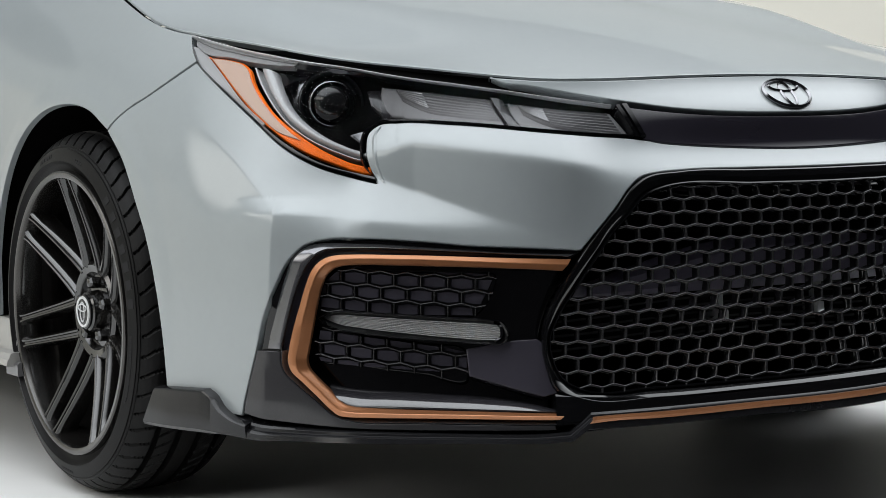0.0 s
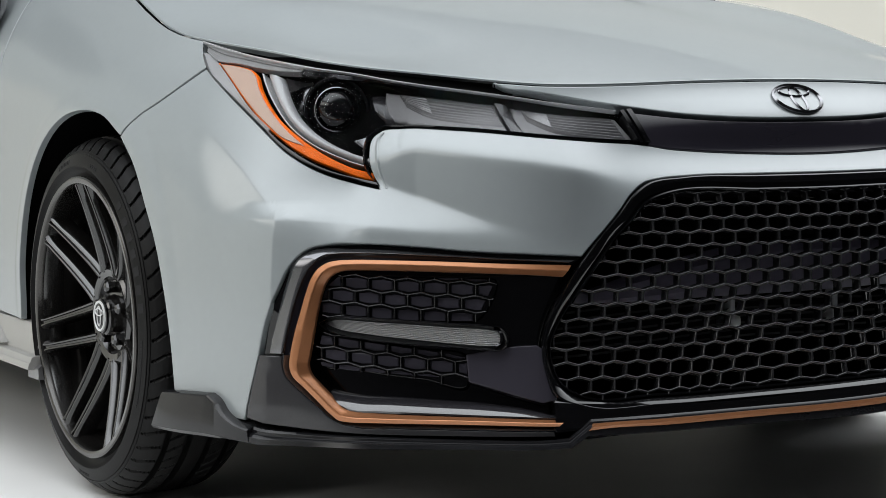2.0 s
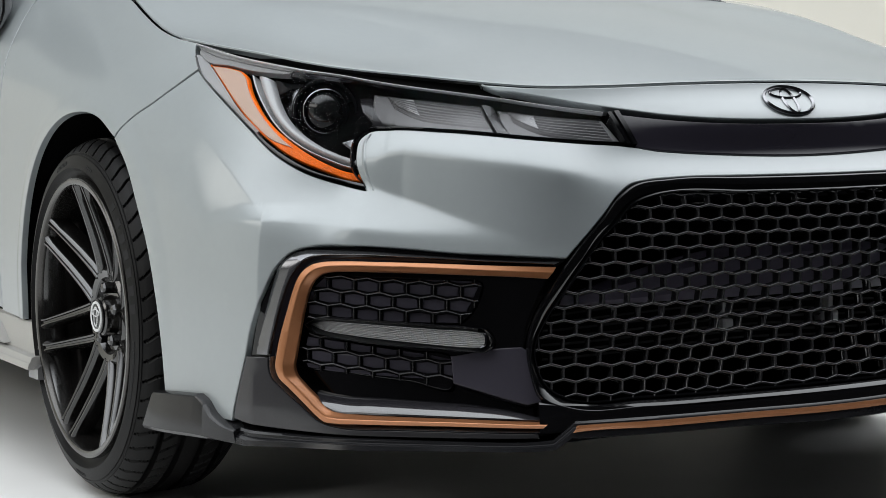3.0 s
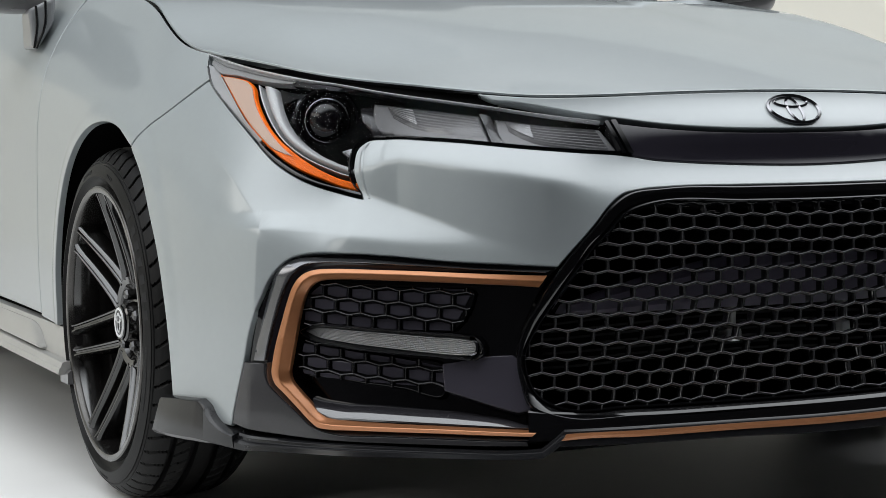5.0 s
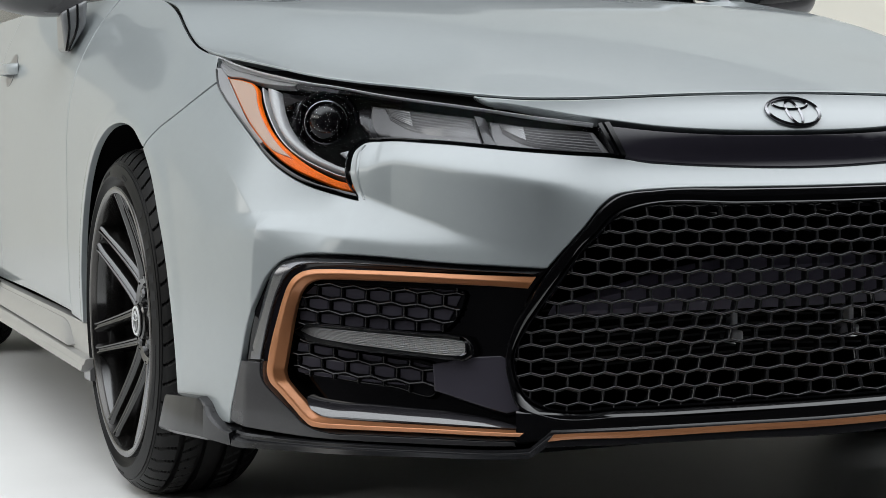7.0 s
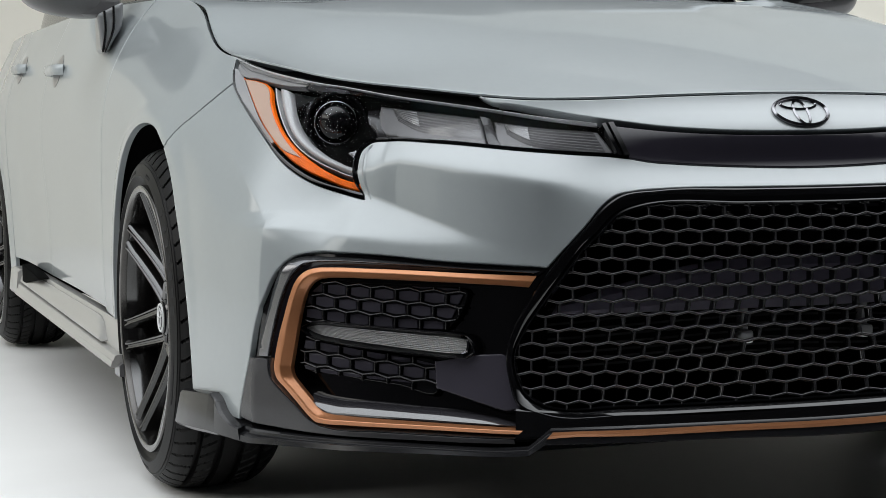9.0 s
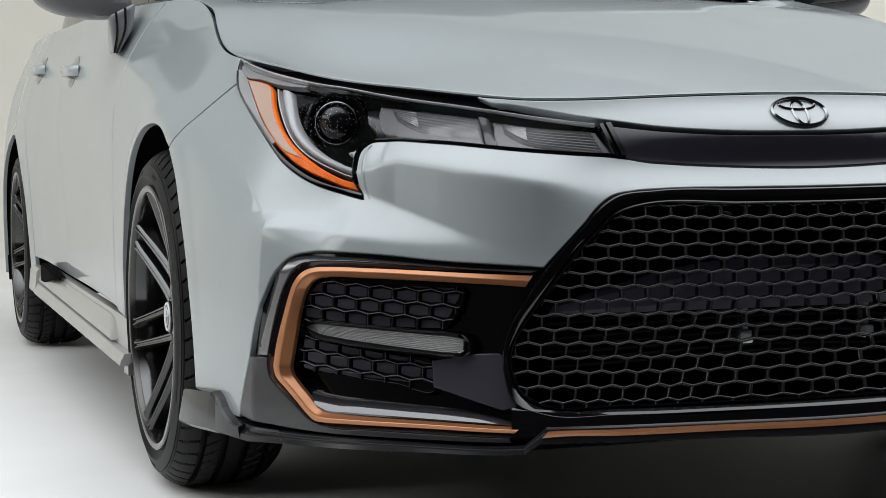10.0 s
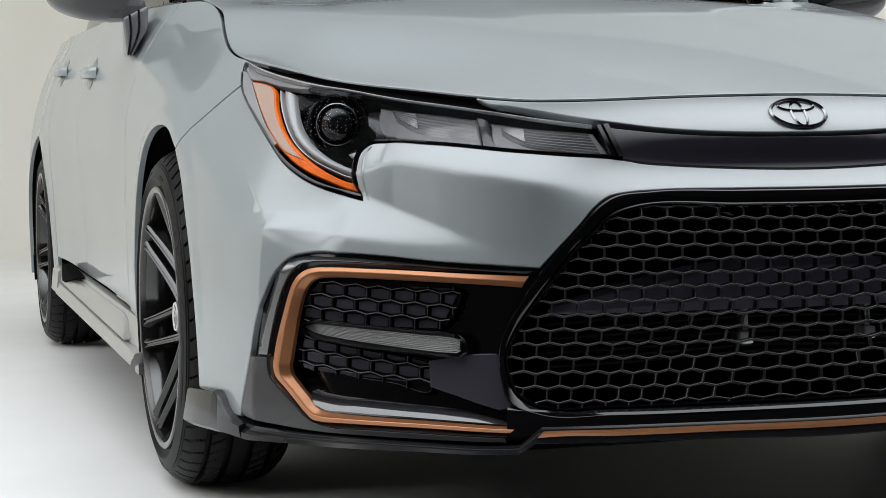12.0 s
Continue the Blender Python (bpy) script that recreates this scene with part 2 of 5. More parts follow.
def raw_offset(s, z):
    u = np.clip((s - fs[0]) / FINE, 1, len(fs) - 3)
    v = np.clip((z - fz[0]) / .005, 1, len(fz) - 3)
    k, l = u.astype(int), v.astype(int)
    wu, wv = cubic(u - k), cubic(v - l)
    return sum(wu[i] * wv[j] * OFF_F[k - 1 + i, l - 1 + j] for i in range(4) for j in range(4))


def nose_offset(s, z):
    share = np.clip((s - .345) / .12, 0, 1) * np.clip((.81 - s) / .06, 0, 1)
    share = share * share * (3 - 2 * share)
    base = raw_offset(s, z)
    top = .617 + (s - .306) * .065
    foot, head = raw_offset(s, np.full(s.shape, NOSE_FOOT)), raw_offset(s, top)
    low, high, mid = (np.interp(s, line[:, 0], line[:, 1]) for line in (FOLD_LOW, FOLD_TOP, SHELF_LOW))
    g_foot, g_face = .20, .06
    g_shelf = g_face + .92 * np.clip((s - .49) / .20, 0, 1) ** .8

    def build(q):
        rise = g_foot * (q - NOSE_FOOT)
        for line, gain, w in ((mid, g_shelf - g_foot, .0045), (low, g_face - g_shelf, .0022)):
            rise = rise + gain * (ramp(q - line, w) - ramp(NOSE_FOOT - line, w))
        return rise
    over = ramp(top - high, .004)
    g_top = np.clip((head - foot - build(top)) / over, .55, .95)
    q = np.clip(z, NOSE_FOOT, top)
    made = foot + build(q) + g_top * (ramp(q - high, .004) - ramp(NOSE_FOOT - high, .004))
    shift = np.where(z < NOSE_FOOT, 0, made - np.where(z > top, head, base))
    return base + share * shift * (1 - ease((z - top - .002) / .045))


def offset(s, z):
    base = nose_offset(s, z)
    # sharp upright edge at the bumper's corner, raised lips round the wheel arches
    ridge = np.clip((.535 - z) / .02, 0, 1) * np.clip((z - .18) / .05, 0, 1) * np.clip(1 - np.abs(s - (.894 + .17 * np.clip(.514 - z, 0, 1) ** 2)) / .13, 0, 1) ** 2
    flare = 0
    for hub, r in ((1.512, .412), (4.212, .415)):
        w = np.clip((r - np.hypot(s - hub, z - .322)) / .045, 0, 1)
        flare = flare + w * w * w * (10 - 15 * w + 6 * w * w)
    for line, high, reach in CRESTS:
        near, amp = np.full(s.shape, 9.0), np.zeros(s.shape)
        for (a0, b0, h0), (a1, b1, h1) in zip(line[:-1], line[1:]):
            t = np.clip(((s - a0) * (a1 - a0) + (z - b0) * (b1 - b0)) / ((a1 - a0) ** 2 + (b1 - b0) ** 2), 0, 1)
            d = np.hypot(s - a0 - t * (a1 - a0), z - b0 - t * (b1 - b0))
            amp = np.where(d < near, h0 + t * (h1 - h0), amp)
            near = np.minimum(near, d)
        base = base - high * amp * np.clip(1 - near / reach, 0, 1) ** 2
    return base - .014 * ridge - .0045 * flare * np.clip((z - .2) / .2, 0, 1)


def skin(s, z):
    """The outer skin at plan distance s (negative: the mirrored half) and height z."""
    s, z = np.asarray(s, float), np.asarray(z, float)
    a = np.abs(s)
    t = plan(a + .01) - plan(np.maximum(a - .01, 0))
    n = np.stack([t[:, 1], -t[:, 0]], -1)
    n /= np.linalg.norm(n, axis=1)[:, None]
    p = plan(a) + n * offset(a, z)[:, None]
    return np.c_[p[:, 0] * np.where(s < 0, -1, 1), p[:, 1], z]


def hood_skin(x, y):
    x, y = np.asarray(x, float), np.asarray(y, float)
    u = x * x
    rise = 0.0432 * ease((np.abs(x) - .5) / .27) * ease((y + .26) / .48)
    z = 0.9164 + 0.169 * y - 0.1007 * y * y - 0.0025 * y ** 3 + u * (-0.0901 + 0.1552 * y + 0.095 * y * y) + u * u * (-0.2568 - 0.1321 * y + 0.2292 * y * y) + u ** 3 * (0.2929 - 0.2947 * y) + rise
    z = z + .034 * ease((np.abs(x) - .2) / .42) * ease((.75 - np.abs(x)) / .18) * ease((y + .56) / .40) * ease((.40 - y) / .5)
    return np.c_[x, y, z]


def normals(fn, a, b):
    e = .002
    n = np.cross(fn(a, b + e) - fn(a, b - e), fn(a + e, b) - fn(a - e, b))
    if fn is not skin:
        n *= np.sign(n[:, 2:3]) if fn is hood_skin else 1
    return n / np.maximum(np.linalg.norm(n, axis=1), 1e-9)[:, None]


# ---- mesh tools ----


def smooth(points, step=.006, closed=True, each=0):
    """A curve through the points; a point given twice is a corner."""
    pts = [np.array(p, float) for p in points]
    n = len(pts)
    corner = [closed and (np.allclose(pts[i], pts[(i + 1) % n]) or np.allclose(pts[i], pts[i - 1])) for i in range(n)]
    if not closed:
        corner = [i in (0, n - 1) or np.allclose(pts[i], pts[min(i + 1, n - 1)]) or np.allclose(pts[i], pts[i - 1]) for i in range(n)]
    out = []
    for i in range(n if closed else n - 1):
        p1, p2 = pts[i], pts[(i + 1) % n]
        d = np.linalg.norm(p2 - p1)
        if d < 1e-7:
            continue
        p0 = pts[i - 1] if not corner[i] else p1 - (p2 - p1)
        p3 = pts[(i + 2) % n] if not corner[(i + 1) % n] else p2 + (p2 - p1)
        d0, d2 = max(np.linalg.norm(p1 - p0), 1e-6), max(np.linalg.norm(p3 - p2), 1e-6)
        m1 = ((p1 - p0) / d0 * d + (p2 - p1) / d * d0) / (d0 + d) * d
        m2 = ((p2 - p1) / d * d2 + (p3 - p2) / d2 * d) / (d2 + d) * d
        k = each or max(1, int(math.ceil(d / step)))
        for j in range(k):
            t = j / k
            out.append((1 + 2 * t) * (1 - t) ** 2 * p1 + t * (1 - t) ** 2 * m1 + t * t * (3 - 2 * t) * p2 + t * t * (t - 1) * m2)
    if not closed:
        out.append(pts[-1])
    return np.array(out)


def mirrored(points):
    """The points, then their mirror images backwards: an outline across the car's middle."""
    return list(points) + [(-a, b) for a, b in reversed(points)]


def shrink(loop, d):
    nxt, prv = np.roll(loop, -1, 0), np.roll(loop, 1, 0)
    t = nxt - prv
    n = np.c_[-t[:, 1], t[:, 0]]
    n /= np.maximum(np.linalg.norm(n, axis=1), 1e-9)[:, None]
    area = 0.5 * np.sum(loop[:, 0] * nxt[:, 1] - nxt[:, 0] * loop[:, 1])
    return loop + n * d * (1 if area > 0 else -1)


def inside(loop, q):
    x, y = q[:, 0], q[:, 1]
    ins = np.zeros(len(q), bool)
    a, b = loop, np.roll(loop, -1, 0)
    for (x1, y1), (x2, y2) in zip(a, b):
        c = (y1 > y) != (y2 > y)
        if y1 != y2:
            ins ^= c & (x < (x2 - x1) * (y - y1) / (y2 - y1) + x1)
    return ins


def mesh_of(name, verts, faces, mat, norms=None, flat=False):
    me = bpy.data.meshes.new(name)
    me.from_pydata([tuple(v) for v in verts], [], [tuple(f) for f in faces])
    me.materials.append(mat)
    if not flat:
        me.polygons.foreach_set("use_smooth", [True] * len(me.polygons))
    me.update()
    if norms is not None:
        me.normals_split_custom_set_from_vertices([tuple(n) for n in norms])
    return me


def put(name, me, parent=None, label=""):
    ob = new(name, me)
    if parent is not None:
        ob.parent = parent
    if label:
        ob["label"] = label
    return ob


def sheet(name, outline, fn, mat, parent, label="", lift=0.0, depth=.02, edge=.0025, step=.014, line=.006, folds=()):
    """A panel of the skin inside an outline, with rounded edges turned in by depth."""
    from mathutils import geometry
    loop = smooth(outline, line)
    inner = shrink(loop, edge)
    lo, hi = inner.min(0), inner.max(0)
    ga, gb = np.meshgrid(np.arange(lo[0], hi[0], step), np.arange(lo[1], hi[1], step))
    q = np.c_[ga.ravel(), gb.ravel()]
    q = q[inside(inner, q)]
    if len(q):
        near = np.full(len(q), 9.0)
        for c in inner[::2]:
            near = np.minimum(near, np.hypot(q[:, 0] - c[0], q[:, 1] - c[1]))
        q = q[near > step * .55]
    for fold in folds:
        c = even(np.array(fold, float), max(3, int(np.linalg.norm(np.diff(np.array(fold, float), axis=0), axis=1).sum() / .0045)))
        t = np.gradient(c, axis=0)
        side = np.c_[-t[:, 1], t[:, 0]] / np.linalg.norm(t, axis=1)[:, None]
        rows = np.vstack([c + side * w for w in (-.011, -.006, -.0025, 0, .0025, .006, .011)])
        rows = rows[inside(inner, rows)]
        near = np.min(np.hypot(rows[:, None, 0] - inner[None, :, 0], rows[:, None, 1] - inner[None, :, 1]), axis=1)
        rows = rows[near > .003]
        if len(q):
            q = q[np.min(np.hypot(q[:, None, 0] - c[None, :, 0], q[:, None, 1] - c[None, :, 1]), axis=1) > .014]
        q = np.vstack([q, rows])
    if len(folds):
        cell = np.round(q / .0016).astype(int)
        q = q[np.sort(np.unique(cell, axis=0, return_index=True)[1])]
    pts = np.vstack([inner, q])
    n = len(inner)
    r = geometry.delaunay_2d_cdt([Vector(p) for p in pts], [(i, (i + 1) % n) for i in range(n)], [], 1, 1e-7)
    flat2 = np.array([tuple(v) for v in r[0]])
    back = {}
    for i, orig in enumerate(r[3]):
        for o in orig:
            back[o] = i
    base, nb = fn(flat2[:, 0], flat2[:, 1]), normals(fn, flat2[:, 0], flat2[:, 1])
    verts, norms = list(base + nb * lift), list(nb)
    faces = []
    for f in r[2]:
        a, b, c = (verts[i] for i in f[:3])
        if np.dot(np.cross(b - a, c - a), nb[f[0]]) < 0:
            f = f[::-1]
        faces.append(tuple(f))
    po, no = fn(loop[:, 0], loop[:, 1]), normals(fn, loop[:, 0], loop[:, 1])
    side = po - fn(inner[:, 0], inner[:, 1])
    side /= np.maximum(np.linalg.norm(side, axis=1), 1e-9)[:, None]
    first = len(verts)
    verts += list(po + no * (lift - edge)) + list(po + no * (lift - depth))
    norms += list(side) + list(side)
    for i in range(n):
        j = (i + 1) % n
        if i not in back or j not in back:
            continue
        quad = (back[i], back[j], first + j, first + i)
        a, b, c = verts[quad[0]], verts[quad[1]], verts[quad[2]]
        flip = np.dot(np.cross(b - a, c - a), side[i] + no[i]) < 0
        faces.append(quad[::-1] if flip else quad)
        quad = (first + i, first + j, first + n + j, first + n + i)
        faces.append(quad[::-1] if flip else quad)
    return put(name, mesh_of(name, verts, faces, mat, norms), parent, label)


def even(curve, n):
    d = np.r_[0, np.cumsum(np.linalg.norm(np.diff(curve, axis=0), axis=1))]
    q = np.linspace(0, d[-1], n)
    return np.stack([np.interp(q, d, curve[:, i]) for i in range(curve.shape[1])], 1)


def ribbon(name, left, right, profile, mat, parent, label="", fn=skin, n=120, closed=False, crisp=35):
    """A moulding between two lines on the skin; profile: how far across, and how far out."""
    if len(left) == len(right) and not closed:
        k = max(3, n // (len(left) - 1))
        a, b = smooth(left, 0, False, k), smooth(right, 0, False, k)
        n = len(a)
    else:
        a, b = even(smooth(left, .004, False), n), even(smooth(right, .004, False), n)
    verts, faces = [], []
    for w, out in profile:
        c = a + (b - a) * w
        verts += list(fn(c[:, 0], c[:, 1]) + normals(fn, c[:, 0], c[:, 1]) * out)
    for k in range(len(profile) - 1):
        for i in range(n - 1):
            faces.append((k * n + i, k * n + i + 1, (k + 1) * n + i + 1, (k + 1) * n + i))
    m = len(profile)
    faces += [((m - 1) * n + i, (m - 1) * n + i + 1, i + 1, i) for i in range(n - 1)]
    if closed:
        faces += [(i * n + n - 1, i * n, (i + 1) % m * n, (i + 1) % m * n + n - 1) for i in range(m)]
    else:
        faces += [tuple(i * n for i in range(m)), tuple(i * n + n - 1 for i in reversed(range(m)))]
    me = mesh_of(name, verts, faces, mat)
    bm = bmesh.new()
    bm.from_mesh(me)
    bmesh.ops.recalc_face_normals(bm, faces=bm.faces)
    bm.to_mesh(me)
    bm.free()
    me.set_sharp_from_angle(angle=radians(crisp))
    return put(name, me, parent, label)


def tube(name, path, radius, mat, parent, label="", sides=8, flat=1.0):
    """A rod along a path of points."""
    path = np.array(path, float)
    verts, faces, n = [], [], len(path)
    for i, p in enumerate(path):
        t = Vector(path[min(i + 1, n - 1)] - path[max(i - 1, 0)]).normalized()
        u = t.cross(Vector((0, 0, 1)) if abs(t.z) < .9 else Vector((1, 0, 0))).normalized()
        w = u.cross(t)
        for k in range(sides):
            c = 2 * math.pi * (k + .5) / sides
            verts.append(Vector(p) + u * math.cos(c) * radius + w * math.sin(c) * radius * flat)
    for i in range(n - 1):
        for k in range(sides):
            faces.append((i * sides + k, i * sides + (k + 1) % sides, (i + 1) * sides + (k + 1) % sides, (i + 1) * sides + k))
    faces += [tuple(range(sides))[::-1], tuple((n - 1) * sides + k for k in range(sides))]
    me = mesh_of(name, verts, faces, mat)
    me.set_sharp_from_angle(angle=radians(50))
    return put(name, me, parent, label)


def lathe(name, profile, mat, parent=None, label="", seg=96, crisp=30):
    """Turned about the local x axis; profile: (x, radius)."""
    prof = np.array(profile, float)
    c = np.linspace(0, 2 * math.pi, seg, endpoint=False)
    verts, faces, m = [], [], len(prof)
    for x, r in prof:
        verts += [(x, r * math.cos(a), r * math.sin(a)) for a in c]
    for k in range(m - 1):
        for i in range(seg):
            j = (i + 1) % seg
            faces.append((k * seg + i, k * seg + j, (k + 1) * seg + j, (k + 1) * seg + i))
    me = mesh_of(name, verts, faces, mat)
    me.set_sharp_from_angle(angle=radians(crisp))
    return put(name, me, parent, label)


def box(name, lo, hi, mat, parent=None, label="", bevel=.004):
    bm = bmesh.new()
    bmesh.ops.create_cube(bm, size=1)
    for v in bm.verts:
        v.co = [lo[i] + (v.co[i] + .5) * (hi[i] - lo[i]) for i in range(3)]
    if bevel:
        bmesh.ops.bevel(bm, geom=bm.edges[:], offset=bevel, segments=2, affect="EDGES", profile=.6)
    me = bpy.data.meshes.new(name)
    bm.to_mesh(me)
    bm.free()
    me.materials.append(mat)
    return put(name, me, parent, label)

# ---- the studio ----


GROUND = .007


def studio():
    seg, rad, cove = 128, 9.0, 2.2
    ring = [(rad - cove + cove * math.sin(a), cove - cove * math.cos(a)) for a in np.linspace(0, math.pi / 2, 14)] + [(rad, 4.0), (rad, 5.6)]
    ang = np.linspace(0, 2 * math.pi, seg, endpoint=False)
    grey_band = [(rad, 2.6), (rad, 4.0), (rad, 5.6)]
    ring = [p for p in ring if p[1] < 2.5] + [(rad, 2.6)]
    front_ring = ring + grey_band[1:]
    # wall_front is unseen, added dark so that glossy parts reflect black
    for name, a0, a1, mat, lab in (("wall_upper", -11, 197, UPPER, "grey upper studio wall above the sweep"), ("wall_cove", -11, 197, WALLM, "seamless cream studio wall curving up from the floor"), ("wall_front", 196, 350, FRONTDARK, "unseen wall added behind the camera, dark for black reflections")):
        arc = np.radians(np.linspace(a0, a1, 80))
        n = len(arc)

        rows = {UPPER: grey_band, WALLM: ring, FRONTDARK: [(r + .02, z) for r, z in front_ring]}[mat]
        verts = [(r * math.cos(a), r * math.sin(a) + 1.0, z + GROUND) for r, z in rows for a in arc]
        faces = [(k * n + i, (k + 1) * n + i, (k + 1) * n + i + 1, k * n + i + 1) for k in range(len(rows) - 1) for i in range(n - 1)]
        tagged(put(name, mesh_of(name, verts, faces, mat)), lab, "wall", kind="structure")
    r0 = rad - cove + .12
    # front part, out of view: dark colour stands in for light falling off
    for name, y0, y1, mat, lab in (("floor", -1.25, 99, FLOORM, "smooth pale grey studio floor with soft sheen"), ("unlit_front_floor", -99, -1.25, DIMFLOOR, "front floor out of view, coloured dark in place of light falloff")):
        xs = np.linspace(-r0, r0, 61)
        verts, faces = [], []
        for x in xs:
            reach = math.sqrt(max(r0 * r0 - x * x, 1e-6))
            lo, hi = min(max(1 - reach, y0), y1), min(max(1 + reach, y0), y1)
            verts += [(x, lo + (hi - lo) * i / 20, GROUND) for i in range(21)]
        faces = [(a * 21 + i, (a + 1) * 21 + i, (a + 1) * 21 + i + 1, a * 21 + i + 1) for a in range(60) for i in range(20)]
        tagged(put(name, mesh_of(name, verts, faces, mat)), lab, "floor", kind="structure")
    cv = [(rad * 1.0 * math.cos(a), rad * math.sin(a) + 1.0, 5.6) for a in ang]
    ceil = put("ceiling", mesh_of("ceiling", cv, [tuple(range(seg))[::-1]], CEILM))
    tagged(ceil, "plain grey studio ceiling", "ceiling", kind="structure")


studio()

# ---- overhead light, added side fill ----


def glow_material(name, colour, strength):
    """A diffusing cloth lit from behind, brightest in its middle and fading towards its rims."""
    m = bpy.data.materials.new(name)
    m.use_nodes = True
    nt = m.node_tree
    nt.nodes.clear()
    out, em = nt.nodes.new("ShaderNodeOutputMaterial"), nt.nodes.new("ShaderNodeEmission")
    em.inputs["Color"].default_value = (*colour, 1)
    co, sep = nt.nodes.new("ShaderNodeTexCoord"), nt.nodes.new("ShaderNodeSeparateXYZ")
    nt.links.new(co.outputs["Generated"], sep.inputs[0])
    last = None
    for axis, a, b in (("Y", 0.0, 0.36), ("Y", 1.06, 0.52), ("X", 0.0, 0.12), ("X", 1.0, 0.88)):
        fade = nt.nodes.new("ShaderNodeMapRange")
        fade.interpolation_type = "SMOOTHSTEP"
        fade.inputs["From Min"].default_value, fade.inputs["From Max"].default_value = a, b
        nt.links.new(sep.outputs[axis], fade.inputs["Value"])
        mul = nt.nodes.new("ShaderNodeMath")
        mul.operation = "MULTIPLY"
        mul.inputs[1].default_value = strength
        nt.links.new(fade.outputs[0], mul.inputs[0])
        if last:
            nt.links.new(last.outputs[0], mul.inputs[1])
        last = mul
    nt.links.new(last.outputs[0], em.inputs["Strength"])
    nt.links.new(em.outputs[0], out.inputs["Surface"])
    return m


scrim = tagged(box("overhead_light", (-6.6, -4.4, 4.46), (6.6, 3.7, 4.52), CEILM, None, "", .01), "wide white overhead light panel below the ceiling", "studio light")
cloth = mesh_of("diffuser", [(-6.5, -4.3, 4.45), (6.5, -4.3, 4.45), (6.5, 3.6, 4.45), (-6.5, 3.6, 4.45)], [(3, 2, 1, 0)], glow_material("diffuser_cloth", COOL, 4.05), flat=True)
put("diffuser", cloth, scrim, "glowing white diffusing cloth")
# fill panel added out of view to brighten the floor and the car's left
side = tagged(box("side_fill", (-4.6, -1.6, .01), (4.6, 1.6, .06), CEILM, None, "", .01), "unseen white fill panel added beside the car", "studio light")
cloth = mesh_of("diffuser", [(-4.5, -1.5, 0), (4.5, -1.5, 0), (4.5, 1.5, 0), (-4.5, 1.5, 0)], [(3, 2, 1, 0)], glow_material("side_fill_cloth", WARM, 3.9), flat=True)
put("diffuser", cloth, side, "glowing white diffusing cloth")
side.matrix_basis = look((-7.4, 0.8, 4.1), (-1.4, 0.6, 0.0))

# ---- the car ----
car = tagged(new("car"), "grey compact sedan with black grille, bronze trim and black wheels", "car")


def meet(s):
    """Height at which the bonnet meets the side skin."""
    s = np.atleast_1d(np.asarray(s, float))
    lo, hi = np.full(len(s), .66), np.full(len(s), .99)
    for _ in range(30):
        mid = (lo + hi) / 2
        p = skin(s, mid)
        under = hood_skin(p[:, 0], p[:, 1])[:, 2] > mid
        lo, hi = np.where(under, mid, lo), np.where(under, hi, mid)
    return lo


GRILLE_TOP = [(.03, .566), (.13, .5665), (.26, .566), (.307, .563), (.337, .557), (.358, .543), (.382, .517), (.417, .481), (.443, .454)]
VENT_OUT = [(.443, .454), (.52, .459), (.609, .464), (.68, .471), (.762, .476), (.81, .476), (.844, .468), (.866, .448), (.887, .407),
            (.909, .355), (.921, .309), (.936, .258), (.949, .21)]
ARCH = [(1.135, .235), (1.146, .319), (1.165, .40), (1.192, .465), (1.233, .527), (1.283, .592), (1.338, .637)]
LAMP_LOW = [(1.174, .7445), (1.072, .695), (.971, .6418), (.907, .6063), (.845, .5785), (.785, .562), (.748, .5545), (.748, .5545), (.763, .576),
            (.772, .604), (.769, .630), (.752, .641), (.72, .644), (.635, .640), (.5, .628), (.4, .620), (.303, .6115)]
PANEL_LOW = [(.303, .6115), (.2743, .6065), (.2291, .6025), (.1371, .5975), (.0419, .5945), (.02, .5942)]


def twice(p):
    return [p, p]


bumper_half = GRILLE_TOP[:-1] + twice(GRILLE_TOP[-1]) + VENT_OUT[1:-1] + twice(VENT_OUT[-1]) + [(1.03, .212)] + twice(ARCH[0]) + ARCH[1:-1]
bumper_half += twice(ARCH[-1]) + [(1.3108, .6638), (1.2528, .6948)] + twice(LAMP_LOW[0]) + LAMP_LOW[1:-1] + PANEL_LOW
FOLDS = [[(k * p[0], p[1]) for p in line] for k in (1, -1) for line in [list(map(tuple, FOLD_LOW[2:6])), list(map(tuple, FOLD_TOP[2:9]))] + [c[0][:-1] if c[0][0][0] != .894 else [tuple(np.array(c[0][0]) * .75 + np.array(c[0][1]) * .25)] + c[0][1:] for c in CRESTS] + [EDGE]]
sheet("front_bumper", mirrored(bumper_half), skin, PAINT, car, "grey painted front bumper cover", depth=.02, step=.008, line=.006, folds=FOLDS)

FEND_S = [1.30, 1.36, 1.42, 1.50, 1.60, 1.73, 1.91]
fend_top = [(a, float(meet(a)[0]) - .003) for a in FEND_S]
fender_line = [(1.177, .7472), (1.177, .7472), (1.217, .7763)] + twice((1.234, .792)) + fend_top + twice((2.05, .955))
fender_line += [(2.06, .90), (2.045, .83), (2.01, .72), (2.015, .56), (2.035, .43)] + twice((2.045, .294)) + twice((1.876, .290))
fender_line += [(1.872, .31), (1.862, .40), (1.83, .49), (1.77, .575), (1.689, .638), (1.6, .674), (1.512, .684), (1.42, .673)]
fender_line += twice((1.340, .640)) + [(1.312, .665), (1.254, .696)]
for k in (1, -1):
    sheet("front_fender", [(k * a, b) for a, b in fender_line], skin, PAINT, car, "grey painted front wing", depth=.012, edge=.0015, step=.006 if k > 0 else .012)

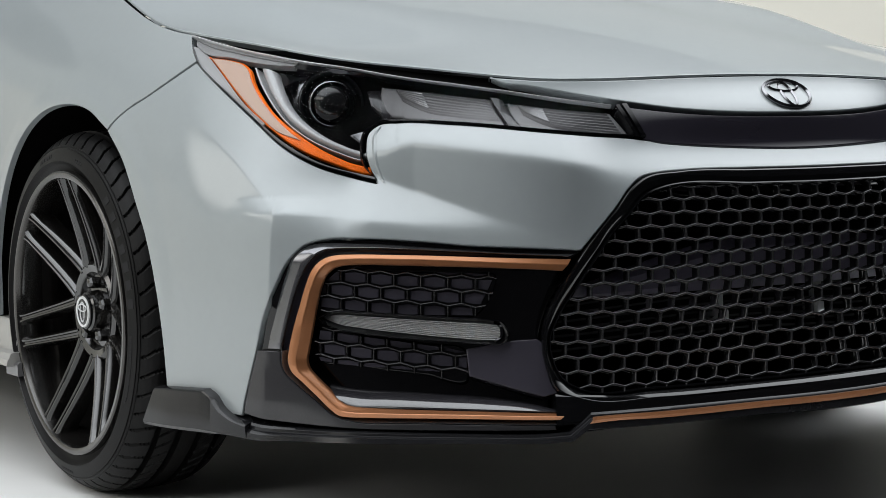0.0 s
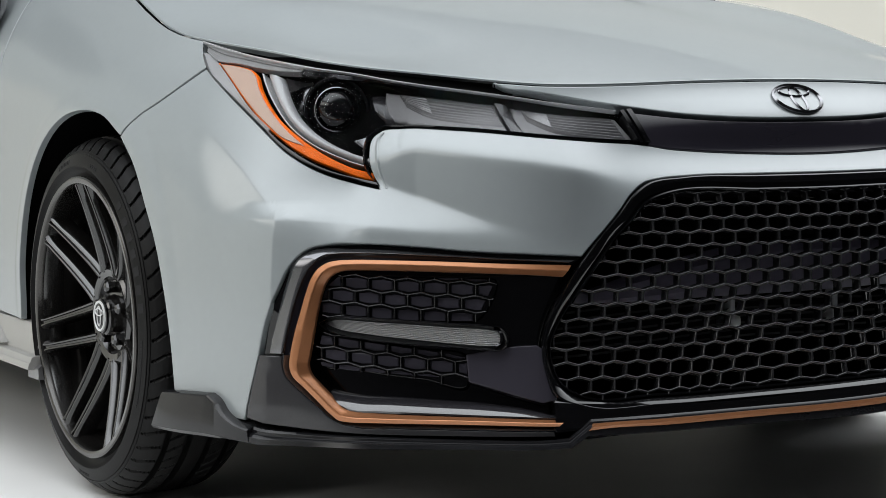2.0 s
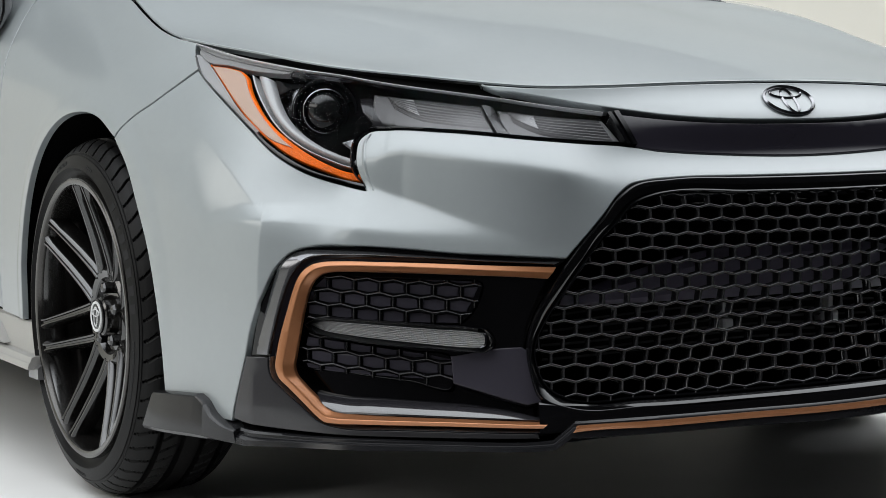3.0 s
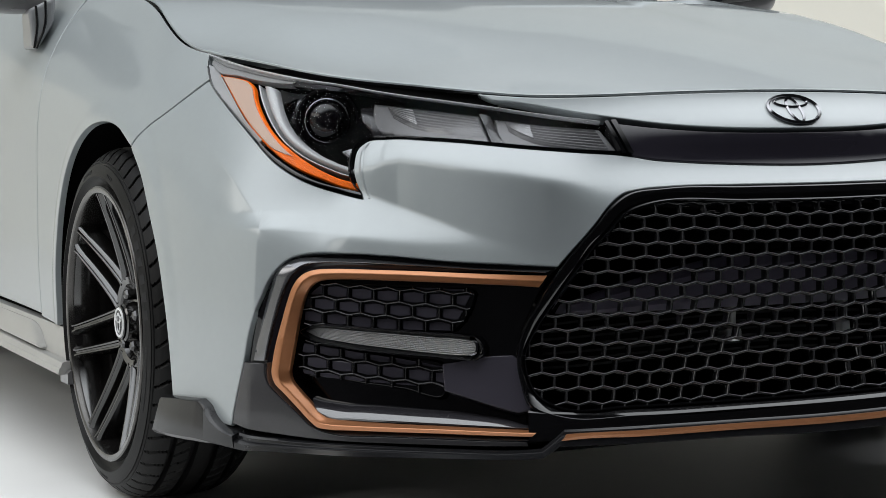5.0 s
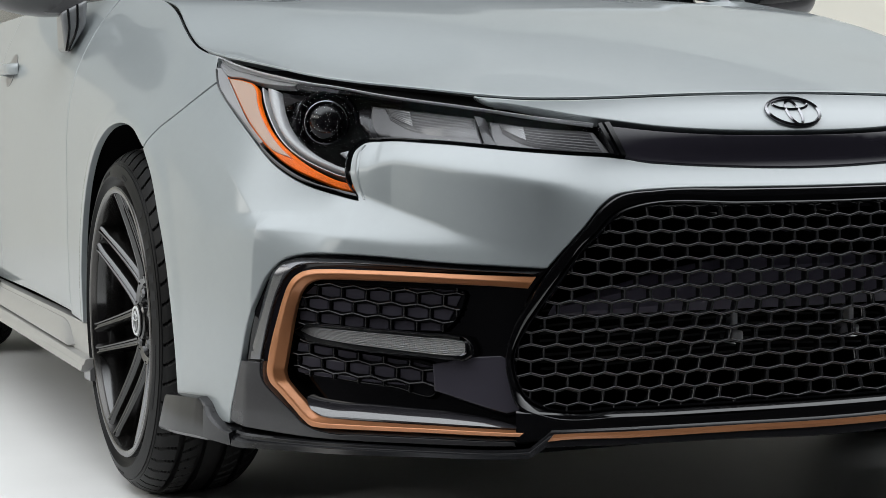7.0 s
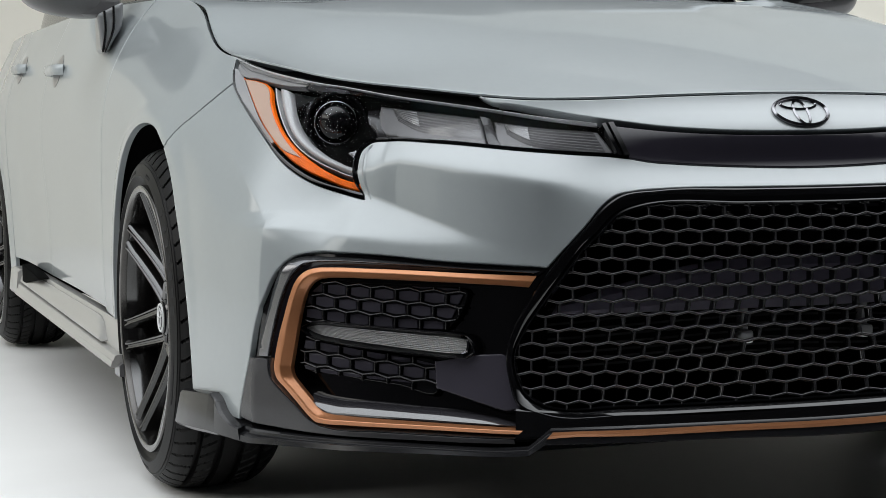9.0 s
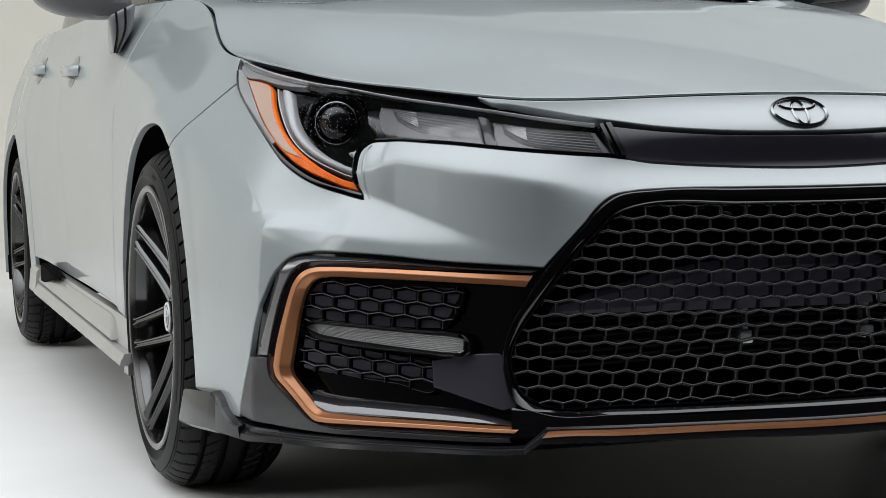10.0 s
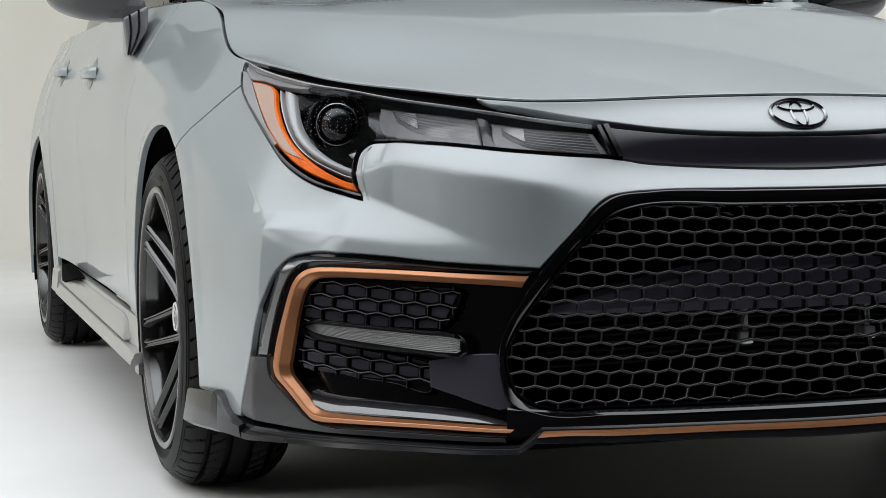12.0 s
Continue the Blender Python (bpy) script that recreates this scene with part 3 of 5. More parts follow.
# bonnet: the skin's upper edge gives its outline
hs = np.r_[np.linspace(.02, 1.2, 40), np.linspace(1.22, 1.95, 40)]
hp = skin(hs, meet(hs))
back = .006 * ease((hs - .60) / .14) * ease((1.16 - hs) / .30)
hp[:, 0] += back
hp[:, 1] += back
half = [tuple(p[:2]) for p in hp] + [(-.66, .47), (-.66, .47), (-.4, .43), (-.1, .415)]
sheet("bonnet", [(x + .0035, y + .0015) for x, y in half] + [(-x - .0035, y + .0015) for x, y in reversed(half)], hood_skin, PAINT, car, "smooth grey painted bonnet", depth=.0035, edge=.0015, step=.02, line=.012)

for k in (1, -1):
    seal_s = [.55, .62, .73, .84, .98, 1.10, 1.20, 1.27, 1.35, 1.45, 1.6, 1.8]
    ribbon("bonnet_seal", [(k * a, float(meet(a)[0]) + .001) for a in seal_s], [(k * a, b) for a, b in ((.55, .686), (.62, .696), (.73, .7135), (.84, .731), (.98, .7475), (1.10, .767), (1.20, .783), (1.27, .800))] + [(k * a, float(meet(a)[0]) - .022) for a in seal_s[8:]], [(0, -.04), (0, -.020), (.6, -.014), (1, -.010), (1, -.04)], VOID, car, "black rubber seal under the bonnet edge", n=90)

# nose strip with the emblem, dark upper panel
strip = [(a, float(meet(a)[0]) - .003) for a in (.03, .10, .195, .27, .335, .40, .447, .50, .547)] + twice((.588, float(meet(.588)[0]) - .004))
strip += [(.563, .7005), (.523, .6970), (.449, .6885), (.378, .6775), (.311, .6685), (.2347, .6590), (.1755, .6545), (.08, .6508), (.03, .6503)]
sheet("nose_strip", mirrored(strip), skin, PAINT, car, "grey painted nose strip", depth=.02)
upper = [(.03, .6475), (.08, .6480), (.1755, .6515), (.2347, .6560)] + twice((.321, .6655)) + twice((.304, .6135)) + [(.2743, .6085), (.2291, .6045), (.1371, .5995), (.0419, .5965), (.02, .5962)]
sheet("upper_grille_panel", mirrored(upper), skin, PANEL, car, "gloss black upper grille panel", lift=-.004, depth=.02)

# dark lining behind all gaps
lining = [(.02, .575), (.34, .575), (.43, .50), (.80, .49), (.88, .45), (.93, .30), (1.1, .25), (1.12, .40), (1.17, .52), (1.29, .66), (1.35, .70), (1.6, .72), (1.75, .74), (1.8, .86), (1.6, .85), (1.3, .803), (1.0, .766), (.8, .738), (.6, .714), (.02, .714)]
sheet("inner_lining", mirrored(lining), skin, VOID, car, "black inner lining", lift=-.04, depth=.01, step=.03, line=.02)


def wheel_well(side, y0):
    """Black liner over a wheel: an arch and its inner wall."""
    n, z0 = 40, .325
    verts, faces = [], []
    for k, r in enumerate((.376, .385, .385, .02)):
        for i in range(n + 1):
            a = radians(-20 + 220 * i / n)
            y, z = y0 + r * math.cos(a), z0 + r * math.sin(a)
            x = .60 if k > 1 else .80
            if k == 0:
                ss = np.linspace(y + 1.38, y + 1.64, 53)
                p = skin(ss, np.full(53, max(z, .12)))
                x = -p[np.argmin(np.abs(p[:, 1] - y)), 0] - .009
            verts.append((-x * side, y, z))
    for k in range(3):
        for i in range(n):
            q = (k * (n + 1) + i, k * (n + 1) + i + 1, (k + 1) * (n + 1) + i + 1, (k + 1) * (n + 1) + i)
            faces.append(q if side > 0 else q[::-1])
    put("wheel_well", mesh_of("wheel_well", verts, faces, VOID), car, "black wheel arch liner")


for side in (1, -1):
    for y0 in (0, 2.70):
        wheel_well(side, y0)
box("floor_pan", (-.50, -.80, .165), (.50, -.60, .20), VOID, car, "black front undertray", .015)
box("floor_pan", (-.62, -.62, .168), (.62, -.43, .20), VOID, car, "black front undertray", .015)
box("floor_pan", (-.64, -.45, .17), (.64, 3.4, .26), VOID, car, "black underbody", .02)

# doors, rear wing, sills
for k in (1, -1):
    front = [(2.049, .300)] * 2 + [(2.04, .43), (2.019, .56), (2.014, .72), (2.049, .83), (2.064, .90)] + twice((2.06, .955)) + twice((3.03, .985)) + [(3.05, .6)] + twice((3.04, .306))
    rear = twice((3.043, .306)) + [(3.053, .6)] + twice((3.033, .985)) + twice((3.86, 1.0)) + [(3.87, .75), (3.83, .66), (3.80, .55), (3.78, .4)] + twice((3.765, .318))
    quarter = twice((3.757, .22)) + [(3.787, .4), (3.807, .55), (3.837, .66), (3.877, .75)] + twice((3.867, 1.0)) + [(4.3, 1.01), (4.8, 1.0), (5.3, .98)] + twice((5.8, .97)) + twice((5.8, .25)) + [(5.0, .22)]
    quarter += twice((4.58, .22)) + [(4.575, .4), (4.52, .53), (4.42, .63), (4.3, .68), (4.212, .69), (4.1, .675), (4.0, .63), (3.9, .53), (3.85, .4)] + twice((3.835, .22))
    for nm, line, lab in (("front_door", front, "grey painted front door"), ("rear_door", rear, "grey painted rear door"), ("rear_quarter", quarter, "grey painted rear wing and bumper")):
        sheet(nm, [(k * a, b) for a, b in line], skin, PAINT, car, lab, depth=.012, edge=.0015, step=.016 if k > 0 else .03, line=.007)

# ---- lower grille ----
GRILLE_IN = [(.03, .541), (.13, .542), (.298, .540), (.329, .529), (.361, .499), (.384, .479), (.404, .453), (.441, .405), (.475, .359), (.490, .326), (.486, .296),
             (.474, .274), (.450, .259), (.337, .254), (.173, .252), (.03, .251)]
GRILLE_OUT = [(.03, .5645), (.13, .565), (.27, .5645), (.335, .556), (.357, .542), (.381, .516), (.416, .480), (.445, .445), (.475, .400), (.50, .352), (.505, .318), (.50, .288),
              (.488, .255), (.45, .238), (.337, .234), (.173, .233), (.03, .232)]
prof = [(0, -.02), (0, -.001), (.06, .0012), (.14, .0018), (.50, -.003), (.64, -.0075), (.70, -.0085), (.76, -.0055), (.84, -.0050), (.90, -.0085), (1, -.014), (1, -.05)]
ribbon("grille_surround", mirrored(GRILLE_OUT), mirrored(GRILLE_IN), prof, GLOSS, car, "gloss black grille surround", n=260, closed=True)
housing = box("radiator_housing", (-.60, -.56, .18), (.60, -.50, .64), VOID, car, "black radiator housing", .01)
box("housing_top", (-.42, -.70, .565), (.42, -.55, .585), VOID, housing, "", .005)
for x in (-.47, .47):
    box("housing_side", (x - .02, -.69, .20), (x + .02, -.55, .55), VOID, housing, "", .005)
sheet("radiator_backing", mirrored([(.02, .55), (.33, .54), (.46, .4), (.50, .32), (.47, .25), (.02, .24)]), skin, VOID, car, "black radiator backing", lift=-.30, depth=.01, step=.03)


def both_ways(line):
    """A line from the middle outwards, made to run from one end of the car's front to the other."""
    return [(-a, b) for a, b in reversed(line) if a] + list(line)


def lattice(inside_loop, pitch, h1, h2, s0, z0, width, lift, deep, tilt=0.0, fn=skin, lean=0.0, flat=.2):
    """Bars along the walls of flattened hexagonal cells, in rows that rise outwards by tilt."""
    loop = smooth(inside_loop, .01)
    loop[:, 1] -= tilt * (np.abs(loop[:, 0]) - abs(s0))
    lo, hi = loop.min(0) - pitch, loop.max(0) + pitch
    row, segs = h1 + h2, set()
    nodes = lambda p: (round(p[0], 4), round(p[1], 4))
    r0, r1 = int((lo[1] - z0) / row) - 1, int((hi[1] - z0) / row) + 1
    c0, c1 = int((lo[0] - s0) / pitch) - 1, int((hi[0] - s0) / pitch) + 1
    for r in range(r0, r1 + 1):
        for c in range(c0, c1 + 1):
            cx, cz = s0 + (c + .5 * (r % 2)) * pitch, z0 + r * row
            ring = [(0, h1), (pitch / 2, h2), (pitch / 2, -h2), (0, -h1)]
            for a, b in zip(ring[:-1], ring[1:]):
                segs.add((nodes((cx + a[0], cz + a[1])), nodes((cx + b[0], cz + b[1]))))
    verts, faces = [], []
    for a, b in sorted(segs):
        a, b = np.array(a), np.array(b)
        q = np.array([a, b])
        ok = inside(loop, q)
        if not ok.any():
            continue
        if not ok.all():
            out, keep = (a, b) if not ok[0] else (b, a)
            lo_t, hi_t = 0.0, 1.0
            for _ in range(12):
                m = (lo_t + hi_t) / 2
                if inside(loop, np.array([keep + (out - keep) * m]))[0]:
                    lo_t = m
                else:
                    hi_t = m
            a, b = keep, keep + (out - keep) * lo_t
        d = (b - a) / max(np.linalg.norm(b - a), 1e-9)
        n = np.array([-d[1], d[0]])
        first = len(verts)
        for p in (a, b):
            for off, out in ((-width * 1.15, -deep), (-width, -width * 1.1 * (1 - flat)), (-width * flat, 0), (width * flat, 0), (width, -width * 1.1 * (1 - flat)), (width * 1.15, -deep)):
                w = p + n * off
                verts.append((w[0], w[1] + tilt * (abs(w[0]) - abs(s0)), lift + out))
        for k in range(5):
            faces.append((first + k, first + k + 1, first + 7 + k, first + 6 + k))
    v = np.array(verts)
    if lean:
        v[:, 0] += np.sign(v[:, 0]) * lean * np.clip(.395 - v[:, 1], 0, 1) * ease(np.abs(v[:, 0]) / .20) * np.clip((.50 - np.abs(v[:, 0])) / .36, 0, 1)
    return list(fn(v[:, 0], v[:, 1]) + normals(fn, v[:, 0], v[:, 1]) * v[:, 2:]), faces


mesh_half = [(0.0, .545), (.298, .544), (.332, .532), (.365, .500), (.408, .454), (.446, .405), (.480, .360), (.494, .326), (.490, .294), (.477, .270), (.452, .255), (.337, .249), (0.0, .247)]
v, f = lattice([p for p in mirrored(mesh_half)], .0402, .0127, .0080, .2849, .5160, .0018, -.010, .016, .012, lean=.35, flat=.5)
put("grille_mesh", mesh_of("grille_mesh", v, f, HEXM), car, "gloss black honeycomb grille mesh")
ribbon("crash_beam", both_ways([(0, .462), (.17, .452), (.30, .426), (.42, .398)]), both_ways([(0, .381), (.17, .382), (.30, .383), (.43, .385)]), [(0, -.10), (0, -.066), (.2, -.046), (.8, -.040), (1, -.055), (1, -.10)], BEAM, car, "dark smooth beam behind the mesh", n=60)


def fins():
    """Radiator slats behind the mesh."""
    verts, faces = [], []
    for i in range(9):
        z = .315 + i * .009
        a = np.linspace(-.42, .42, 40)
        p0, p1 = skin(a, np.full(40, z)), skin(a, np.full(40, z + .004))
        n = normals(skin, a, np.full(40, z))
        first = len(verts)
        verts += list(p0 - n * .235) + list(p1 - n * .228)
        faces += [(first + j, first + j + 1, first + 41 + j, first + 40 + j) for j in range(39)]
    return mesh_of("radiator_slats", verts, faces, MATTE)


put("radiator_slats", fins(), car, "dark radiator slats")
for x0 in (-.024, .20):
    br = box("bracket", (x0 - .005, -.722, .328), (x0 + .005, -.70, .376), ALLOY, car, "small pale metal bracket behind the mesh", .002)
    box("bracket_foot", (x0 - .012, -.73, .306), (x0 + .012, -.69, .328), ALLOY, br, "", .006)

ribbon("upper_shroud", [(-.37, .556), (0, .563), (.37, .556)], [(-.37, .549), (0, .556), (.37, .549)], [(0, -.027), (1, -.16), (1, -.166), (0, -.033)], VOID, car, "black shroud above the mesh", n=60)

# ---- side vents with bronze trim ----


def ribs(n, low, high):
    """A ribbed profile across a lens."""
    return [(0, -.03)] + [p for i in range(n) for p in ((i / n, low), ((i + .5) / n, high))] + [(1, low), (1, -.03)]


BR_OUT = [(.4599, .4421), (.51, .4441), (.567, .4462), (.632, .449), (.713, .4518), (.778, .4532), (.7986, .4524), (.815, .4484), (.827, .4402), (.836, .427), (.843, .408), (.8513, .379), (.861, .346),
          (.8678, .315), (.8696, .296), (.8654, .2834), (.848, .2667), (.8265, .247), (.8054, .2275), (.7946, .2198), (.7807, .2178), (.745, .2176), (.672, .217), (.591, .216), (.486, .2128)]
BR_IN = [(.4714, .4253), (.51, .4287), (.567, .432), (.632, .4354), (.711, .4388), (.770, .4396), (.7885, .4385), (.800, .4358), (.8095, .430), (.8165, .421), (.8222, .4067), (.8285, .381), (.836, .344),
         (.8425, .311), (.8447, .2995), (.842, .288), (.8283, .2724), (.8096, .255), (.7945, .2405), (.786, .2355), (.774, .233), (.745, .2315), (.672, .2292), (.591, .2274), (.476, .2222)]
TRIM_OUT = [(.451, .450), (.5015, .4521), (.567, .4555), (.632, .4603), (.681, .4642), (.73, .4681), (.779, .4701), (.812, .4712), (.8296, .4697), (.8441, .4656), (.857, .459), (.8657, .449), (.8705, .4327),
            (.8778, .408), (.8856, .3787), (.8956, .341), (.9035, .3147)]
TRIM_IN = [(.464, .4455), (.5016, .448), (.567, .4515), (.632, .4555), (.681, .4586), (.73, .4617), (.775, .4625), (.798, .462), (.8125, .460), (.8234, .4557), (.832, .449), (.840, .4395), (.847, .427),
           (.8571, .400), (.866, .3685), (.8745, .335), (.8787, .3154)]
BEVEL_OUT = [(.8790, .3125), (.8790, .294), (.8757, .283), (.861, .267), (.839, .249), (.818, .2325), (.808, .224), (.793, .2163), (.7727, .2118), (.70, .2105), (.60, .209), (.49, .2065)]
BEVEL_IN = [(.8685, .3125), (.8700, .296), (.8662, .283), (.849, .2665), (.828, .247), (.811, .2315), (.803, .2250), (.791, .2185), (.7727, .2172), (.70, .217), (.60, .216), (.486, .2128)]
BUMPER_EDGE = [(.443, .4525), (.52, .457), (.609, .462), (.68, .469), (.762, .474), (.812, .474), (.845, .466), (.866, .446), (.886, .407), (.908, .355), (.919, .309), (.93, .26), (.94, .215)]


def hex_plates(loop_pts, pitch, h1, h2, s0, z0, gap, tilt):
    """Outlines of the plates inside flattened hexagonal cells, cut off at a border."""
    loop = np.array(loop_pts, float)
    loop[:, 1] -= tilt * (np.abs(loop[:, 0]) - abs(s0))
    if np.sum(loop[:, 0] * np.roll(loop[:, 1], -1) - np.roll(loop[:, 0], -1) * loop[:, 1]) < 0:
        loop = loop[::-1]
    out, row = [], h1 + h2
    for r in range(-6, 7):
        for c in range(-8, 9):
            cx, cz = s0 + (c + .5 * (r % 2)) * pitch, z0 + r * row
            a, b, d = pitch / 2 - gap, h1 - gap * 1.1, h2 - gap * .45
            poly = [np.array((cx + x, cz + z)) for x, z in ((0, b), (-a, d), (-a, -d), (0, -b), (a, -d), (a, d))]
            for p, q in zip(loop, np.roll(loop, -1, 0)):
                n = np.array((-(q - p)[1], (q - p)[0]))
                kept = []
                for u, v in zip(poly, poly[1:] + poly[:1]):
                    du, dv = np.dot(u - p, n), np.dot(v - p, n)
                    if du >= 0:
                        kept.append(u)
                    if du * dv < 0:
                        kept.append(u + (v - u) * du / (du - dv))
                poly = kept
                if len(poly) < 3:
                    break
            if len(poly) < 3:
                continue
            poly = np.array(poly)
            nx = np.roll(poly, -1, 0)
            if abs(np.sum(poly[:, 0] * nx[:, 1] - nx[:, 0] * poly[:, 1])) / 2 > .00006:
                out.append(np.c_[poly[:, 0], poly[:, 1] + tilt * (np.abs(poly[:, 0]) - abs(s0))])
    return out


def plate_mesh(poly, lift, thick):
    """A thin plate with bevelled edges, laid parallel to the skin."""
    mid = poly.mean(0)
    rings = ((.90, lift), (1.0, lift - .0015), (1.0, lift - thick))
    verts, n = [], len(poly)
    for grow, out in rings:
        q = mid + (poly - mid) * grow
        verts += list(skin(q[:, 0], q[:, 1]) + normals(skin, q[:, 0], q[:, 1]) * out)
    faces = [tuple(range(n))] + [(k * n + i, (k + 1) * n + i, (k + 1) * n + (i + 1) % n, k * n + (i + 1) % n) for k in range(2) for i in range(n)]
    bm = bmesh.new()
    vs = [bm.verts.new(v) for v in verts]
    for f in faces:
        bm.faces.new([vs[i] for i in f])
    bmesh.ops.recalc_face_normals(bm, faces=bm.faces)
    out_dir = normals(skin, poly[:1, 0], poly[:1, 1])[0]
    bm.faces.ensure_lookup_table()
    if np.dot(np.array(bm.faces[0].normal), out_dir) < 0:
        bmesh.ops.reverse_faces(bm, faces=bm.faces)
    me = bpy.data.meshes.new("plate")
    bm.to_mesh(me)
    bm.free()
    me.materials.append(FACET)
    return me


for k in (1, -1):
    m = lambda line: [(k * a, b) for a, b in line]
    vent = sheet("side_vent", m([(.40, .47), (.60, .452), (.76, .462), (.82, .455), (.85, .42), (.87, .30), (.80, .215), (.60, .205), (.45, .21), (.48, .26), (.505, .32), (.49, .37)]), skin, GLOSS, car,
                 "gloss black side intake with bronze trim", lift=-.045, depth=.02)
    ribbon("gap_seal", m(BUMPER_EDGE), m([(.462, .440), (.53, .445), (.61, .452), (.68, .457), (.755, .461), (.80, .459), (.832, .448), (.848, .425), (.864, .385), (.878, .340), (.884, .300), (.90, .26), (.91, .215)]), [(0, -.03), (0, -.010), (1, -.010), (1, -.03)], GLOSS, vent, "black recess round the trim", n=160)
    ribbon("outer_trim", m(TRIM_OUT), m(TRIM_IN), [(0, -.03), (0, -.0065), (.06, -.0052), (.90, .0036), (1, .003), (1, -.03)], TRIM, vent, "dark polished outer trim", n=160, crisp=40)
    sheet("corner_trim", m([(.9175, .3115)] * 2 + [(.8795, .3115)] * 2 + [(.8795, .295), (.8757, .283), (.861, .267), (.839, .249), (.818, .2325), (.808, .224), (.793, .2163), (.7727, .2118)] + [(.70, .2104), (.60, .2088)] + [(.492, .2062)] * 2 + [(.490, .1985)] * 2 + [(.60, .1995), (.70, .2003), (.78, .2015), (.86, .2055), (.92, .2105)] + [(.9435, .215)] * 2 + [(.935, .25), (.927, .28)]),
          skin, CORNER, vent, "dark grey satin corner piece", lift=.0015, depth=.022, edge=.002, step=.01)
    ribbon("corner_bevel", m(BEVEL_OUT), m(BEVEL_IN), [(0, -.02), (0, .0005), (.15, .0016), (.55, -.004), (1, -.010), (1, -.03)], TRIM, vent, "dark polished bevel", n=140, crisp=40)
    ribbon("inner_trim", m([(.464, .4455), (.5016, .448), (.567, .4515), (.632, .4555), (.713, .4605), (.775, .4625), (.798, .462), (.8125, .460), (.8234, .4557), (.840, .4395), (.8571, .400), (.866, .3685), (.8745, .335), (.8787, .3125)]),
           m([(.4599, .4421), (.51, .4441), (.567, .4462), (.632, .449), (.713, .4518), (.778, .4532), (.7986, .4524), (.815, .4484), (.827, .4402), (.836, .427), (.8513, .379), (.861, .346), (.8678, .315), (.8685, .3095)]), [(0, -.03), (0, -.006), (.5, -.008), (1, -.006), (1, -.03)], PANEL, vent, n=160)
    ribbon("bronze_strip", m(BR_OUT), m(BR_IN), [(0, -.014), (0, .0005), (.05, .0024), (.46, .0046), (.54, .0040), (.60, .0015), (.85, -.003), (1, -.007), (1, -.016)], BRONZE, vent, "bronze painted strip", n=240, crisp=28)
    ribbon("intake_wall", m(BR_OUT), m(BR_IN), [(.985, -.014), (.985, -.047), (.85, -.047), (.85, -.014)], GLOSS, vent, n=200)
    up_loop = [(.570, .4235), (.62, .4265), (.742, .4325), (.80, .433), (.826, .41), (.828, .376), (.74, .368), (.652, .364), (.598, .363)]
    low_loop = [(.6113, .3113), (.674, .324), (.762, .334), (.829, .343), (.836, .31), (.8284, .2944), (.7935, .2925), (.7386, .2862), (.6733, .2804), (.6113, .2742)]
    for name, loop, args in (("upper_vent_mesh", up_loop, (.0394, .0128, .0082, .7168, .396)), ("lower_vent_mesh", low_loop, (.0400, .0124, .0080, .7276, .3065))):
        tilt = .07 if loop is up_loop else .085
        pitch, h1, h2, s0, z0 = args
        v, f = lattice(m(loop), pitch, h1, h2, s0 * k, z0, .0013, -.017, .010, tilt)
        bars = put(name, mesh_of(name, v, f, BARS), vent, "black honeycomb bars")
        sheet("mesh_backing", m(loop), skin, GLOSS, vent, "gloss black plate behind the mesh", lift=-.0285, depth=.004, step=.02)
        for poly in hex_plates(m(loop), pitch, h1, h2, s0 * k, z0, .0037, tilt):
            put("plate", plate_mesh(poly, -.0225, .007), bars)
    bz = [(.8262, .3607), (.8137, .3682), (.7607, .3703), (.6967, .3666), (.6317, .3615), (.5757, .3575), (.5614, .3548), (.5535, .3466), (.5497, .3368), (.5521, .3272), (.5601, .3216), (.5838, .3211), (.6318, .3249), (.6969, .330), (.7606, .3377), (.8012, .3455), (.8195, .3534)]
    inn = [(.8185, .3612), (.8030, .3650), (.7606, .3640), (.6967, .3600), (.6317, .3550), (.5780, .3508), (.5690, .3490), (.5655, .3440), (.5640, .3380), (.5640, .3320), (.5680, .3275), (.5860, .3277), (.6318, .3312), (.6969, .3382), (.7606, .3460), (.8012, .3530), (.8140, .3580)]
    bezel = ribbon("running_light_bezel", m(bz) + m(bz[:1]), m(inn) + m(inn[:1]), [(0, -.03), (0, -.006), (.10, -.002), (.28, -.0005), (.40, -.003), (.8, -.009), (1, -.013), (1, -.03)], GLOSS, vent, "gloss black lamp bezel", n=220, crisp=40)
    ribbon("running_light", m([(.8192, .3614), (.8030, .3655), (.7606, .3645), (.6967, .3605), (.6317, .3555), (.5780, .3513), (.5650, .3490)]), m([(.8192, .3606), (.8012, .3525), (.7606, .3455), (.6969, .3377), (.6318, .3307), (.5860, .3272), (.5620, .3275)]),
           [(0, -.03)] + ribs(9, -.0125, -.0105)[1:-1] + [(1, -.03)], DAYLENS, bezel, "grey ribbed running light", n=60)
    ribbon("light_end_cap", m([(.5730, .3505), (.5650, .3480), (.5635, .3400), (.5650, .3320), (.5720, .3285)]), m([(.5690, .3505), (.5615, .3475), (.5600, .3400), (.5620, .3310), (.5690, .3275)]), [(0, -.014), (0, -.006), (1, -.005), (1, -.014)], SMOKED, bezel, "smoked chrome end piece", n=20)
